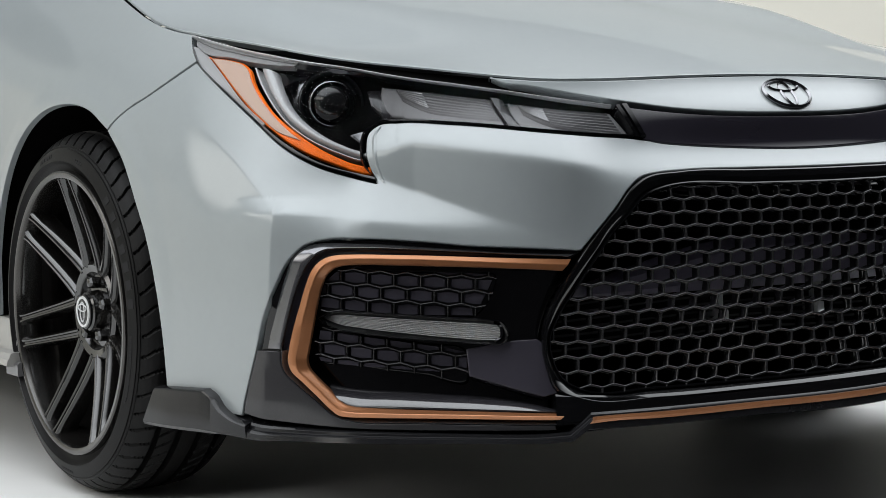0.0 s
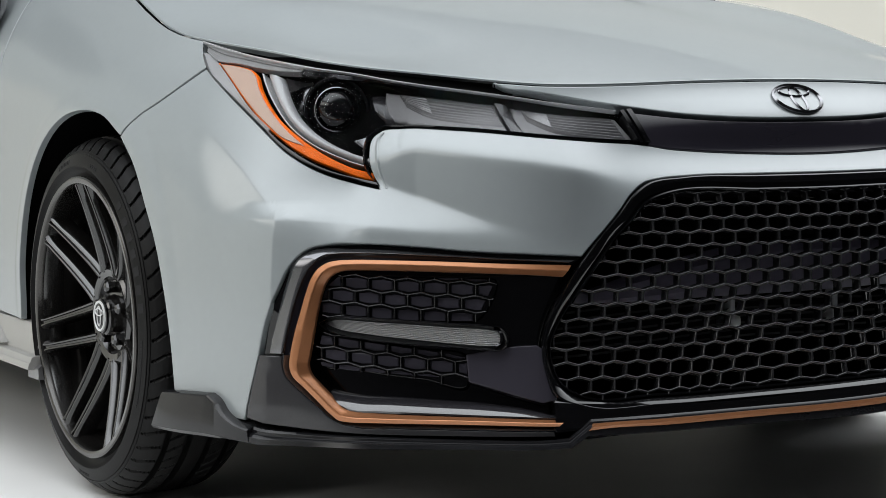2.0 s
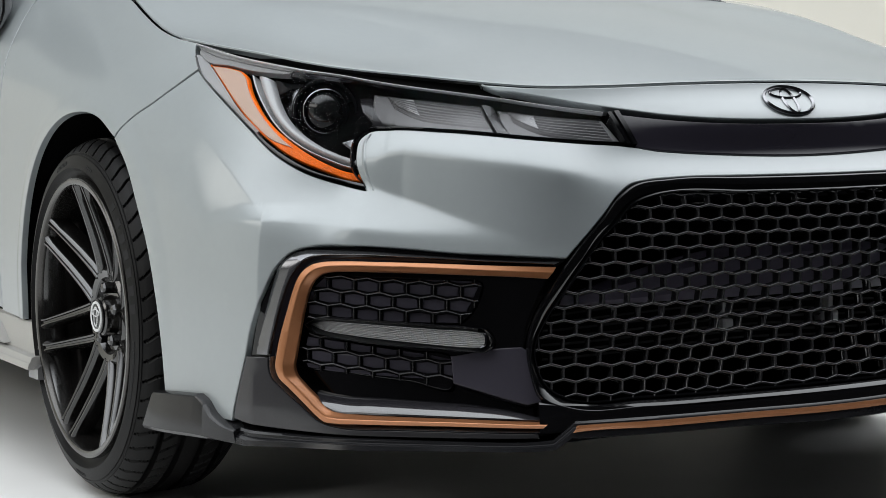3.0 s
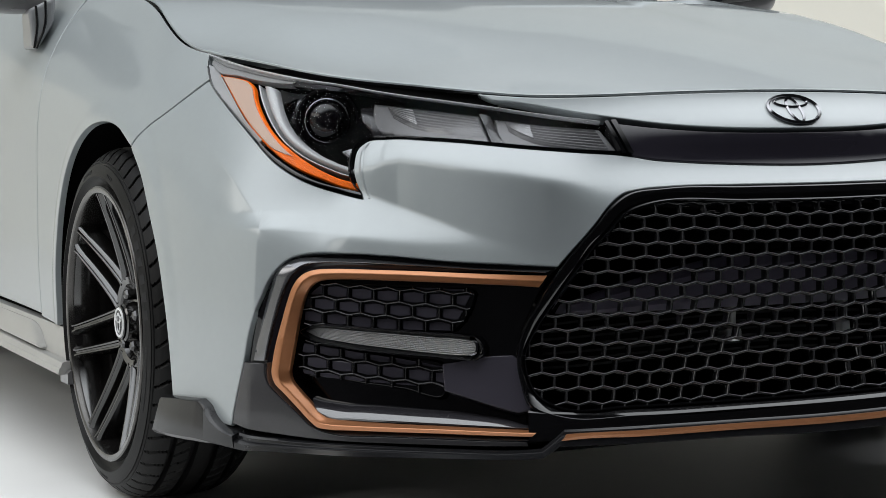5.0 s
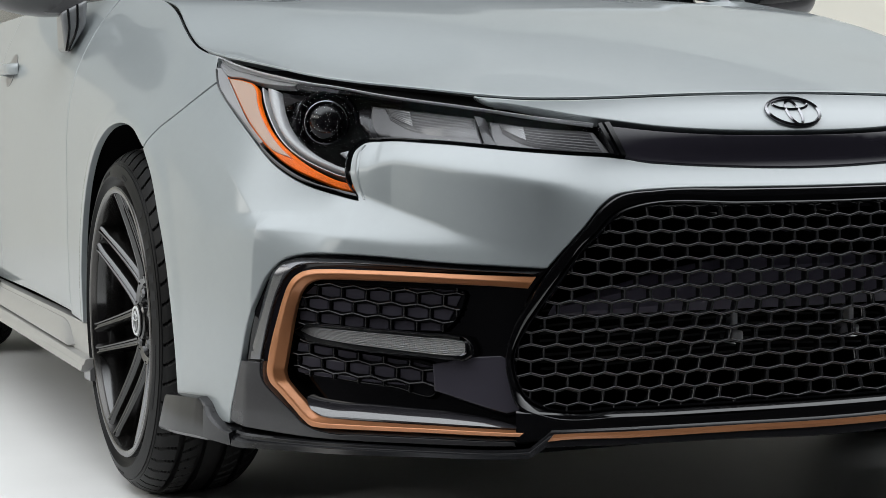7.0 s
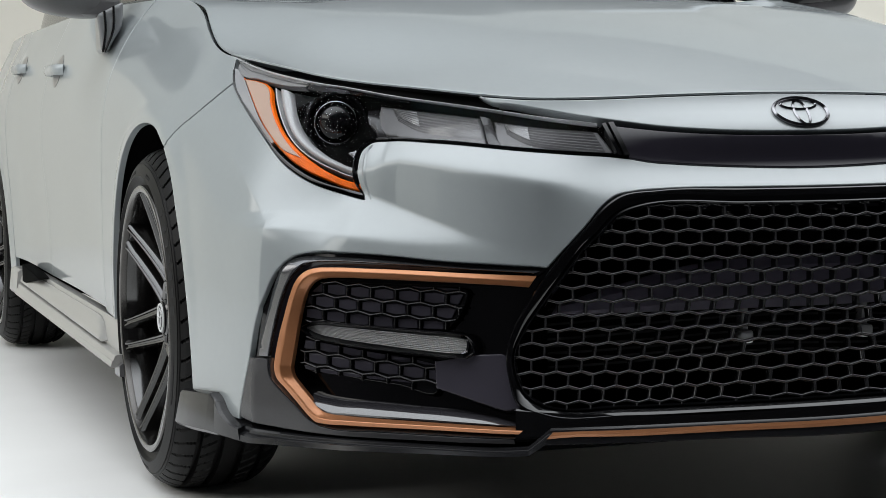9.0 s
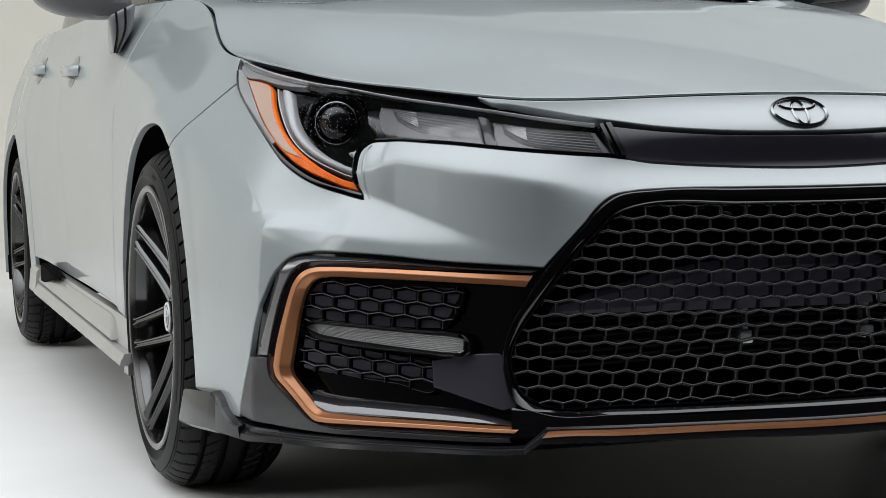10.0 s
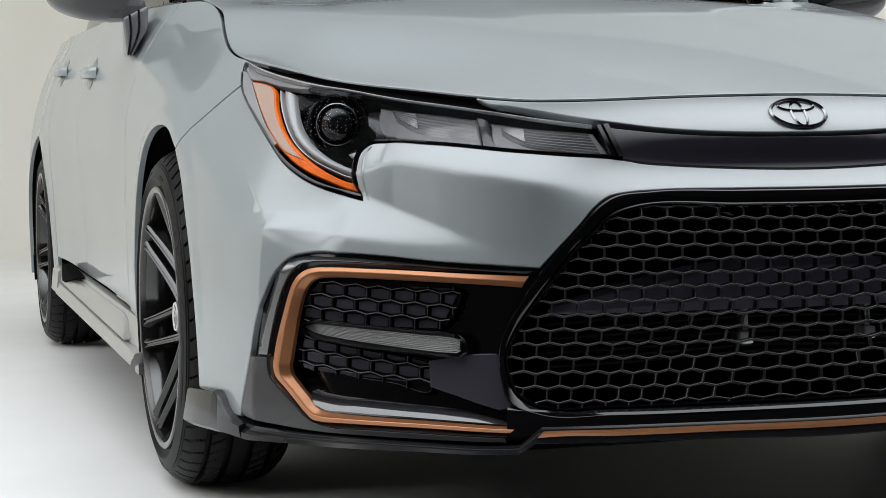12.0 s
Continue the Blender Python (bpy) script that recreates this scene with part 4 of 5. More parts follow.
    ribbon("deflector", m([(.826, .2655), (.800, .2430), (.783, .2345), (.745, .2325), (.672, .2305), (.60, .2285), (.53, .2262), (.472, .2232)]), m([(.832, .2665), (.810, .2610), (.775, .2575), (.715, .2572), (.640, .2550), (.575, .2520), (.522, .2440), (.464, .2240)]),
           [(0, -.03), (0, -.008), (.10, -.0075), (.35, -.0105), (.6, -.016), (.85, -.027), (1, -.042), (1, -.05)], DEFLECT, vent, "gloss black curved lower deflector", n=80)
    sheet("intake_facet", m([(.6125, .3157)] * 2 + [(.6083, .2779)] * 2 + [(.5758, .269), (.5298, .2551)] + [(.5036, .2475)] * 2 + [(.4800, .2525)] * 2 + [(.4900, .2751), (.4990, .2992), (.5035, .3234)] * 1 + [(.512, .3285)] * 2 + [(.5521, .3264)]), skin, FACET, vent, "gloss black slanted facet", lift=-.010, depth=.03, edge=.002, step=.012)

# ---- lower lip ----


LIP_TOP = [(.03, .219), (.173, .221), (.34, .222), (.443, .2215), (.443, .2215), (.473, .1955), (.473, .1955), (.50, .1940), (.60, .195), (.75, .198), (.85, .199), (.93, .203), (.955, .208), (.98, .220), (1.0, .238), (1.018, .2455), (1.018, .2455), (1.08, .242), (1.142, .238)]
LIP_LOW = [(.03, .191), (.173, .196), (.34, .198), (.452, .1985), (.452, .1985), (.473, .1835), (.473, .1835), (.50, .1825), (.60, .183), (.75, .182), (.85, .182), (.93, .182), (.955, .182), (.98, .181), (1.0, .180), (1.03, .179), (1.03, .179), (1.10, .176), (1.185, .173)]
lip = ribbon("front_lip", both_ways(LIP_TOP[:13]), both_ways(LIP_LOW[:13]), [(0, -.06), (0, .0015), (.14, .005), (.34, .006), (.40, .012), (.50, .0155), (.93, .018), (1, .013), (1, -.06)], SATIN, car, "satin black front lip", n=420)
for k in (1, -1):
    ribbon("lip_end", [(k * a, b) for a, b in LIP_TOP[11:]], [(k * a, b) for a, b in LIP_LOW[11:]], [(0, -.06), (0, .010), (.04, .0155), (.10, .0175), (.92, .018), (1, .013), (1, -.06)], SATIN, lip, "satin black end piece by the wheel", n=90)
bl = [(.03, .2135), (.173, .2155), (.34, .216), (.425, .2160), (.441, .2155)]
bh = [(.03, .2045), (.173, .207), (.34, .208), (.430, .2085), (.450, .2070)]
ribbon("lip_bronze_strip", [(-a, b) for a, b in reversed(bl)] + bl, [(-a, b) for a, b in reversed(bh)] + bh, [(0, .0), (0, .018), (.5, .0195), (1, .018), (1, .0)], BRONZE, lip, "bronze strip", n=160)
ribbon("lower_valance", [(-.49, .250), (-.3, .236), (0, .235), (.3, .236), (.49, .250)], [(-.49, .205), (-.3, .214), (0, .212), (.3, .214), (.49, .205)], [(0, -.03), (0, -.001), (.08, .0015), (.9, .002), (1, .0015), (1, -.03)], GLOSS, car, "gloss black lower valance", n=120)

# ---- headlamps ----
LAMP = [(1.236, .7925), (1.236, .7925), (1.151, .7770), (1.086, .7650), (.988, .7500), (.894, .7385), (.826, .7290), (.748, .717), (.664, .704), (.569, .690), (.445, .6755), (.359, .6645), (.325, .661), (.325, .661), (.306, .617), (.306, .617), (.4, .6225), (.5, .6305),
        (.635, .6425), (.72, .6465), (.757, .643), (.774, .630), (.777, .604), (.768, .576), (.752, .559), (.752, .559), (.785, .5655), (.845, .581), (.907, .608), (.971, .643), (1.072, .696), (1.170, .744), (1.212, .773)]


for k in (1, -1):
    m = lambda line: [(k * a, b) for a, b in line]
    lamp = sheet("headlamp", m(LAMP), skin, VOID, car, "slim headlamp with amber corner and clear cover", lift=-.055, depth=.01, step=.012)
    lens = sheet("clear_cover", m(LAMP), skin, LENS, lamp, "clear plastic cover", lift=.001, depth=.004, edge=.002, step=.012)
    lens.visible_shadow = False
    AM = [(1.1611, .7568)] * 2 + [(1.0952, .7493), (1.0620, .7425), (1.0455, .7346), (1.0246, .7138), (.9966, .6915), (.9635, .6694), (.9281, .6500), (.9014, .6362), (.8669, .618), (.8412, .6051), (.8169, .5947), (.7929, .586)]
    AM += [(.7642, .5773)] * 2 + [(.7609, .5673)] * 2 + [(.7779, .5708), (.8063, .5795), (.8345, .5891), (.8636, .5995), (.8952, .6125), (.9322, .6298), (.9766, .6515), (1.0093, .6692), (1.0447, .6907), (1.0844, .7153), (1.1185, .7348)]
    amber = sheet("amber_reflector", m(AM), skin, AMBER, lamp, "amber corner reflector", lift=-.006, depth=.008, step=.01)
    sheet("frosted_centre", m([(1.1500, .7535)] * 2 + [(1.0930, .7468), (1.0630, .7402), (1.0480, .7325), (1.0275, .7125), (.9976, .6880), (.9640, .6658), (.9250, .6430)] + [(.8850, .6210)] * 2 + [(.9351, .6350), (.973, .6535), (1.0143, .6755), (1.0520, .6985), (1.0900, .7220)]), skin, PALE, amber, "frosted pale amber centre", lift=-.0045, depth=.003, edge=.001, step=.012)
    ribbon("light_guide", m([(1.0414, .738), (1.0208, .7181), (.982, .6869), (.9455, .6623), (.9151, .6448), (.8655, .620), (.8079, .598), (.7741, .5875)]), m([(.9854, .7304), (.9608, .7082), (.9297, .6818), (.8976, .6599), (.8607, .6382), (.8293, .6226), (.7997, .6121), (.7722, .6051)]),
           [(0, -.04), (0, -.013), (.06, -.009), (.13, -.0095), (.18, -.020), (.27, -.022), (.33, -.013), (.42, -.008), (.55, -.0065), (.72, -.0072), (.88, -.011), (1, -.016), (1, -.04)], GUIDE, lamp, "pale ribbed light guide", crisp=50)
    ribbon("upper_reflector", m([(1.2243, .7893), (1.1635, .7757), (1.094, .7635), (1.0335, .7537), (.9738, .7450), (.9300, .7395)]), m([(1.2080, .7755), (1.1700, .7610), (1.0975, .7521), (1.0480, .7440), (1.0040, .7385), (.9400, .7340)]),
           [(0, -.02), (0, -.004), (.25, -.0045), (.3, -.007), (.5, -.007), (.55, -.005), (.85, -.0055), (.9, -.004), (1, -.0045), (1, -.02)], BAND, lamp, "pale stepped upper light band", n=80)
    ribbon("edge_band", m([(1.2110, .7725), (1.1668, .7428), (1.1178, .7193), (1.0686, .6953), (1.0216, .6710), (.9670, .6436)]), m([(1.1960, .7735), (1.1611, .7568), (1.1185, .7348), (1.0844, .7153), (1.0280, .6800), (.9680, .6490)]), [(0, -.02), (0, -.002), (.5, -.0055), (1, -.007), (1, -.02)], BAND, lamp, "pale band along the outer edge", n=60)
    ribbon("upper_shelf", m([(.9300, .7395), (.88, .7335), (.80, .7230), (.70, .7090)]), m([(.9400, .7335), (.89, .7275), (.80, .7195), (.70, .7060)]), [(0, -.02), (0, -.006), (1, -.010), (1, -.02)], SMOKED, lamp, "smoked shelf under the top edge", n=40)
    ribbon("inner_reflector", m([(.9840, .7320), (.9608, .7090), (.9391, .6888), (.9090, .6655)]), m([(.9235, .7330), (.9240, .7117), (.9190, .6890), (.8990, .6650)]), [(0, -.05), (0, -.017), (.25, -.026), (.5, -.033), (.75, -.037), (1, -.038), (1, -.05)], BOWL, lamp, "smoked chrome curved inner reflector", n=50, crisp=60)
    sheet("corner_reflector", m([(.8000, .6335)] * 2 + [(.7790, .6425)] * 2 + [(.7790, .6285)] * 2 + [(.7815, .6200)] * 2), skin, REFLECTOR, lamp, "small bright corner reflector", lift=-.020, depth=.01, step=.01)
    c = skin([.846 * k], [.6840])[0]
    n = normals(skin, np.array([.846 * k]), np.array([.6840]))[0]
    proj = lathe("projector", [(-.05, .052), (-.012, .052), (-.006, .049), (-.006, .045), (-.016, .041), (-.016, .037), (-.004, .0365), (-.002, .035), (-.008, .033)], PROJ, lamp, "black projector housing", seg=64)
    lathe("projector_ring", [(-.008, .0350), (.002, .0345), (.003, .0332), (-.005, .0322)], DCHROME, proj, "dark chrome ring", seg=64)
    lathe("projector_lens", [(-.006, .0325), (.003, .027), (.010, .017), (.0130, .007), (.0135, .0005)], PROJ, proj, "dark domed glass lens", seg=64, crisp=80)
    proj.matrix_local = Matrix.Translation(Vector(c) - Vector(n) * .022) @ Vector((-.45 * k, -.9, .02)).to_track_quat("X", "Z").to_matrix().to_4x4()
    frame1 = [(.7535, .7035)] * 2 + [(.5839, .6835)] * 2 + [(.5457, .6404)] * 2 + [(.6411, .6500), (.6869, .6535), (.7200, .6545), (.7400, .6600), (.7500, .6730), (.7540, .6880)]
    frame2 = [(.5560, .6790)] * 2 + [(.3480, .6610)] * 2 + [(.3190, .6195)] * 2 + [(.431, .6290), (.5220, .6380)] + [(.5350, .6480)]
    ribbon("chamber_cheek", m([(.7830, .7035), (.7700, .7050), (.7535, .7040)]), m([(.7700, .6690), (.7590, .6600), (.7327, .6545)]), [(0, -.05), (0, -.030), (.12, -.020), (.5, -.0145), (.85, -.012), (1, -.015), (1, -.05)], CHEEK, lamp, "dark grey curved cheek beside the projector", n=30, crisp=60)
    for a, top, low in ((frame1, [(.730, .7000), (.69, .6947), (.64, .6885), (.588, .6818)], [(.716, .681), (.678, .6665), (.63, .659), (.563, .6525)]), (frame2, [(.534, .6755), (.48, .671), (.42, .6655), (.358, .6600)], [(.520, .6605), (.472, .6435), (.41, .632), (.336, .6210)])):
        ch = sheet("lamp_chamber", m(a), skin, FRAME, lamp, "grey lamp chamber frame", lift=-.012, depth=.022, edge=.005, step=.012)
        ribbon("chamber_lens", m(top), m(low), ribs(8, -.0125, -.0100), SMOKE, ch, "smoked ribbed lens", n=60, crisp=20)
        ribbon("chamber_cell", m([(u + (low[0][0] - u) * .0 - .004, w - .003) for u, w in top[:2]]), m([(u - .004, w + .003) for u, w in low[:2]]), [(0, -.012)] + [q for i in range(6) for q in ((i / 6, -.0095), ((i + .5) / 6, -.0085))] + [(1, -.012)], SMOKE, ch, "fine ribbed inner cell", n=24, crisp=20)
    ribbon("chamber_divider", m([(.5839, .6840), (.565, .6640), (.5457, .6410)]), m([(.5620, .6800), (.5420, .6590), (.5240, .6400)]), [(0, -.02), (0, -.010), (.5, -.008), (1, -.010), (1, -.02)], CHEEK, lamp, "dark grey slanted divider", n=24)
    top_line = [(1.2300, .7905), (1.1635, .7775), (1.094, .7652), (1.0335, .7553), (.9738, .7466), (.903, .7383), (.8354, .7310), (.748, .7175), (.664, .7045), (.569, .6905), (.445, .676), (.350, .6645)]
    # white base colour stands in for the bright reflection on the chrome
    ribbon("chrome_line", m(top_line), m([(a, b - .0019) for a, b in top_line]), [(0, -.006), (0, .0005), (.25, .0024), (.6, .0030), (1, .001), (1, -.006)], EDGE_WHITE, lamp, "thin chrome edge line, its reflected light painted white", n=140)
    lower = [(1.205, .7675), (1.170, .744), (1.072, .696), (.971, .643), (.907, .608), (.845, .581), (.785, .5655), (.752, .559)]
    upper_edge = [(1.2045, .7688), (1.1690, .7450), (1.0705, .6973), (.9690, .6447), (.9035, .6112), (.8425, .5842), (.785, .5688), (.755, .563)]
    ribbon("lower_seal", m(lower), m(upper_edge), [(0, -.02), (0, .0015), (.5, .002), (1, .0015), (1, -.02)], GLOSS, lamp, "black lower seal", n=90)
    notch = [(.752, .559), (.768, .576), (.777, .604), (.774, .630), (.757, .643), (.72, .6465), (.635, .6425), (.5, .6305), (.4, .6225), (.306, .617)]
    notch2 = [(.757, .564), (.7735, .578), (.7830, .604), (.7795, .632), (.758, .6468), (.72, .6497), (.635, .6457), (.5, .6337), (.4, .6257), (.307, .6202)]
    ribbon("inner_seal", m(notch), m(notch2), [(0, -.02), (0, -.001), (.4, .0005), (1, -.002), (1, -.02)], GLOSS, lamp, "black inner seal", n=110)
    ribbon("notch_flange", m([(.749, .5550), (.7635, .576), (.7725, .604), (.7695, .630), (.755, .6400)]), m([(.736, .5545), (.7460, .576), (.7525, .604), (.7535, .627), (.747, .6370)]), [(0, -.012), (0, -.0045), (.15, -.003), (.85, .0012), (1, .0002), (1, -.012)], PAINT, lamp, "grey painted flange beside the lamp", n=60)
    ribbon("end_trim", m([(.342, .664), (.321, .617)]), m([(.322, .6655), (.303, .616)]), [(0, -.02), (0, .002), (.3, .004), (.42, -.002), (.55, .004), (1, .004), (1, -.02)], GLOSS, lamp, "black slanted end trim", n=20)

# ---- emblem ----


def ring_loop(cx, cz, rx, rz, n=40):
    return [(cx + rx * math.cos(a), cz + rz * math.sin(a)) for a in np.linspace(0, 2 * math.pi, n, endpoint=False)]


emblem = sheet("emblem", ring_loop(-.010, .6795, .052, .0240), skin, PAINT, car, "dark oval nose emblem", lift=.002, depth=.004, step=.01)
loop = ring_loop(-.010, .6795, .052, .0240)
ribbon("emblem_ring", loop + loop[:1], ring_loop(-.010, .6795, .0460, .0196) + ring_loop(-.010, .6795, .0460, .0196)[:1], [(0, 0), (0, .0035), (.5, .0065), (1, .0035), (1, 0)], DCHROME, emblem, "dark chrome ring", n=81)
loop2 = ring_loop(-.010, .6777, .0150, .0203)
ribbon("upright_oval", loop2 + loop2[:1], ring_loop(-.010, .6777, .0100, .0170) + ring_loop(-.010, .6777, .0100, .0170)[:1], [(0, 0), (0, .003), (.5, .0055), (1, .003), (1, 0)], DCHROME, emblem, "dark chrome oval", n=81)
loop3 = ring_loop(-.010, .6900, .0350, .0090)
ribbon("flat_oval", loop3 + loop3[:1], ring_loop(-.010, .6900, .0300, .0060) + ring_loop(-.010, .6900, .0300, .0060)[:1], [(0, 0), (0, .003), (.5, .0055), (1, .003), (1, 0)], DCHROME, emblem, "dark chrome oval", n=81)

# ---- wheels ----


def tyre_mesh():
    seg = 864
    prof = [(-.014, .238), (-.012, .247), (-.009, .255), (-.004, .2605), (.000, .2625), (.002, .264), (.0018, .266), (-.001, .272), (-.003, .280), (-.0048, .2845), (-.0064, .2846), (-.0066, .2866), (-.0058, .2872), (-.0078, .2895), (-.0096, .2898), (-.0100, .2912),
            (-.0135, .295), (-.017, .299), (-.024, .3045), (-.034, .310), (-.043, .313), (-.044, .302), (-.053, .302), (-.054, .3145), (-.068, .3160), (-.080, .3165), (-.081, .3045), (-.092, .3045), (-.093, .3170)]
    prof = prof + [(-.212 - x, r) for x, r in reversed(prof)]
    fine = [prof[0]]
    for p, q in zip(prof[:-1], prof[1:]):
        parts = max(1, math.ceil(math.dist(p, q) / .0035)) if min(p[1], q[1]) > .2915 else 1
        fine += [(p[0] + (q[0] - p[0]) * i / parts, p[1] + (q[1] - p[1]) * i / parts) for i in range(1, parts + 1)]
    prof = fine
    verts, faces, m = [], [], len(prof)
    for x, r in prof:
        w = abs(x + .106)
        shoulder, mid = w > .060 and r > .2925, .014 < w < .050 and r > .3135
        bend = round(9 * ((w - .060) / .034) ** 2 * (1 if x > -.106 else -1)) if shoulder else round((x + .106) * 330)
        for i in range(seg):
            cut = (i + bend) % 16 < 2 and shoulder or (i + bend) % 12 < 2 and mid
            a = 2 * math.pi * i / seg
            rr = r - (.0055 if cut else 0)
            verts.append((x, rr * math.cos(a), rr * math.sin(a)))
    for k in range(m - 1):
        for i in range(seg):
            j = (i + 1) % seg
            faces.append((k * seg + i, k * seg + j, (k + 1) * seg + j, (k + 1) * seg + i))
    me = mesh_of("tyre", verts, faces, RUBBER)
    me.set_sharp_from_angle(angle=radians(25))
    return me


def sidewall_marking():
    """Raised lettering on the tyre wall as plain blocks."""
    verts, faces = [], []
    runs = [(radians(39.5 - i * 6.4), .0245, .2665, .2800, .058) for i in range(6)] + [(radians(47), .02, .2665, .2800, .05)] + [(radians(72) + i * .03, .01, .2690, .2745, .02) for i in range(4)] + [(radians(100) + i * .03, .01, .2700, .2780, .02) for i in range(7)] + [(radians(-4) - i * .022, .008, .2690, .2740, .015) for i in range(20)] + [(radians(262) + i * .03, .01, .276, .281, .02) for i in range(6)]
    for a, _, r0, r1, wide in runs:
        first = len(verts)
        for x in (.0005, .0021):
            for aa, r in ((a - wide / 2, r0), (a + wide / 2, r0), (a + wide / 2, r1), (a - wide / 2, r1)):
                verts.append((x - .30 * (r - .2645), r * math.cos(aa), r * math.sin(aa)))
        f = first
        faces += [(f + 4, f + 5, f + 6, f + 7), (f, f + 1, f + 5, f + 4), (f + 1, f + 2, f + 6, f + 5), (f + 2, f + 3, f + 7, f + 6), (f + 3, f, f + 4, f + 7)]
    return mesh_of("sidewall_marking", verts, faces, MATTE, flat=True)


def spoke_mesh():
    """One bar of the twin spokes: from near the hub out to the rim, rising to the lip."""
    r0, a0, r1, a1 = .080, radians(21), .2365, radians(5.6)
    verts, faces, n = [], [], 10
    for i in range(n + 1):
        t = i / n
        p = Vector((r0 * math.cos(a0), r0 * math.sin(a0))).lerp(Vector((r1 * math.cos(a1), r1 * math.sin(a1))), t)
        d = (Vector((r1 * math.cos(a1), r1 * math.sin(a1))) - Vector((r0 * math.cos(a0), r0 * math.sin(a0)))).normalized()
        q = Vector((-d.y, d.x))
        x = -.050 + .047 * t ** 1.25
        w = .0072 + .003 * (1 - t) + (.004 if i == n else 0)
        for off, dx in ((-1.3, -.034), (-1.18, -.008), (-1.05, -.0045), (-.66, 0), (-.35, -.0005), (-.2, -.0035), (.2, -.0035), (.35, -.0005), (.66, 0), (1.05, -.0045), (1.18, -.008), (1.3, -.034)):
            c = p + q * off * w
            verts.append((x + dx, c.x, c.y))
    k = 12
    for i in range(n):
        for j in range(k - 1):
            faces.append((i * k + j, i * k + j + 1, (i + 1) * k + j + 1, (i + 1) * k + j))
    me = mesh_of("spoke", verts, faces, RIM)
    me.set_sharp_from_angle(angle=radians(35))
    return me


def make_wheel():
    wheel = lathe("wheel", [(-.206, .236), (-.206, .230), (-.05, .2265), (-.02, .2300), (-.006, .2335)], RIM, car, "black alloy wheel with low-profile tyre", seg=128)
    tyre = put("tyre", tyre_mesh(), wheel, "black low-profile tyre")
    tagged(put("sidewall_marking", sidewall_marking(), tyre, "raised sidewall marking blocks"), kind="stuff")
    lathe("rim_lip", [(-.012, .2320), (-.004, .2328), (-.001, .2345), (.0004, .2370), (.0006, .2435), (-.001, .2462), (-.004, .2475), (-.014, .2475)], LIPM, wheel, "dark machined rim lip", seg=128)
    sm = spoke_mesh()
    bm = bmesh.new()
    bm.from_mesh(sm)
    for v in bm.verts:
        v.co.z *= -1
    bmesh.ops.reverse_faces(bm, faces=bm.faces)
    sm2 = bpy.data.meshes.new("spoke")
    bm.to_mesh(sm2)
    bm.free()
    sm2.materials.append(RIM)
    sm2.set_sharp_from_angle(angle=radians(35))
    for i in range(7):
        for me in (sm, sm2):
            sp = put("spoke", me, wheel)
            sp.rotation_euler = (math.pi / 2 + i * 2 * math.pi / 7, 0, 0)
    lathe("hub", [(-.10, .088), (-.056, .088), (-.051, .081), (-.054, .069), (-.064, .062), (-.062, .037), (-.041, .034), (-.038, .030)], RIM, wheel, "black hub", seg=64)
    cap = lathe("hub_cap", [(-.042, .031), (-.035, .030), (-.033, .026), (-.032, .001)], GLOSS, wheel, "black centre cap", seg=48)
    for oval, r0, r1, z0 in (("cap_mark", .0085, .017, 0), ("cap_mark", .017, .006, .007)):
        a = np.linspace(0, 2 * math.pi, 33)
        tube(oval, [(-.0315, r0 * math.sin(b), z0 + r1 * math.cos(b)) for b in a], .0012, WHITE, cap, "pale oval mark", 6)
    lathe("cap_ring", [(-.0335, .0275), (-.0312, .0265), (-.0312, .0235), (-.0325, .0225)], WHITE, cap, "pale ring", seg=48)
    for i in range(5):
        a = math.pi / 2 + i * 2 * math.pi / 5
        nut = lathe("lug_nut", [(-.075, .011), (-.048, .011), (-.044, .008), (-.042, .001)], RIM, wheel, "dark lug nut", seg=6)
        nut.location = (0, .050 * math.cos(a), .050 * math.sin(a))
    lathe("brake_disc", [(-.115, .06), (-.115, .140), (-.125, .142), (-.135, .140), (-.135, .05)], STEEL, wheel, "steel brake disc", seg=64)
    # black disc added inside the wheel for the shade behind the spokes
    lathe("spoke_shade", [(-.10, .0), (-.10, .215), (-.19, .222)], VOID, wheel, "black disc behind the spokes, in place of shade", seg=48)
    box("caliper", (-.15, -.165, -.06), (-.085, -.085, .06), STEEL, wheel, "grey brake caliper", .012)
    return wheel


wheel = make_wheel()
places = [(-.884, .002, .323, 180.9), (-.893, 2.70, .325, 180), (.884, .002, .323, -.9), (.896, 2.70, .323, 0)]
x, y, z, rz = places[0]
wheel.matrix_basis = pose(x, y, z, 0, 0, rz)
for x, y, z, rz in places[1:]:
    copy_thing(wheel, pose(x, y, z, 0, 0, rz))

# ---- glass house, mirrors, handles, sills ----


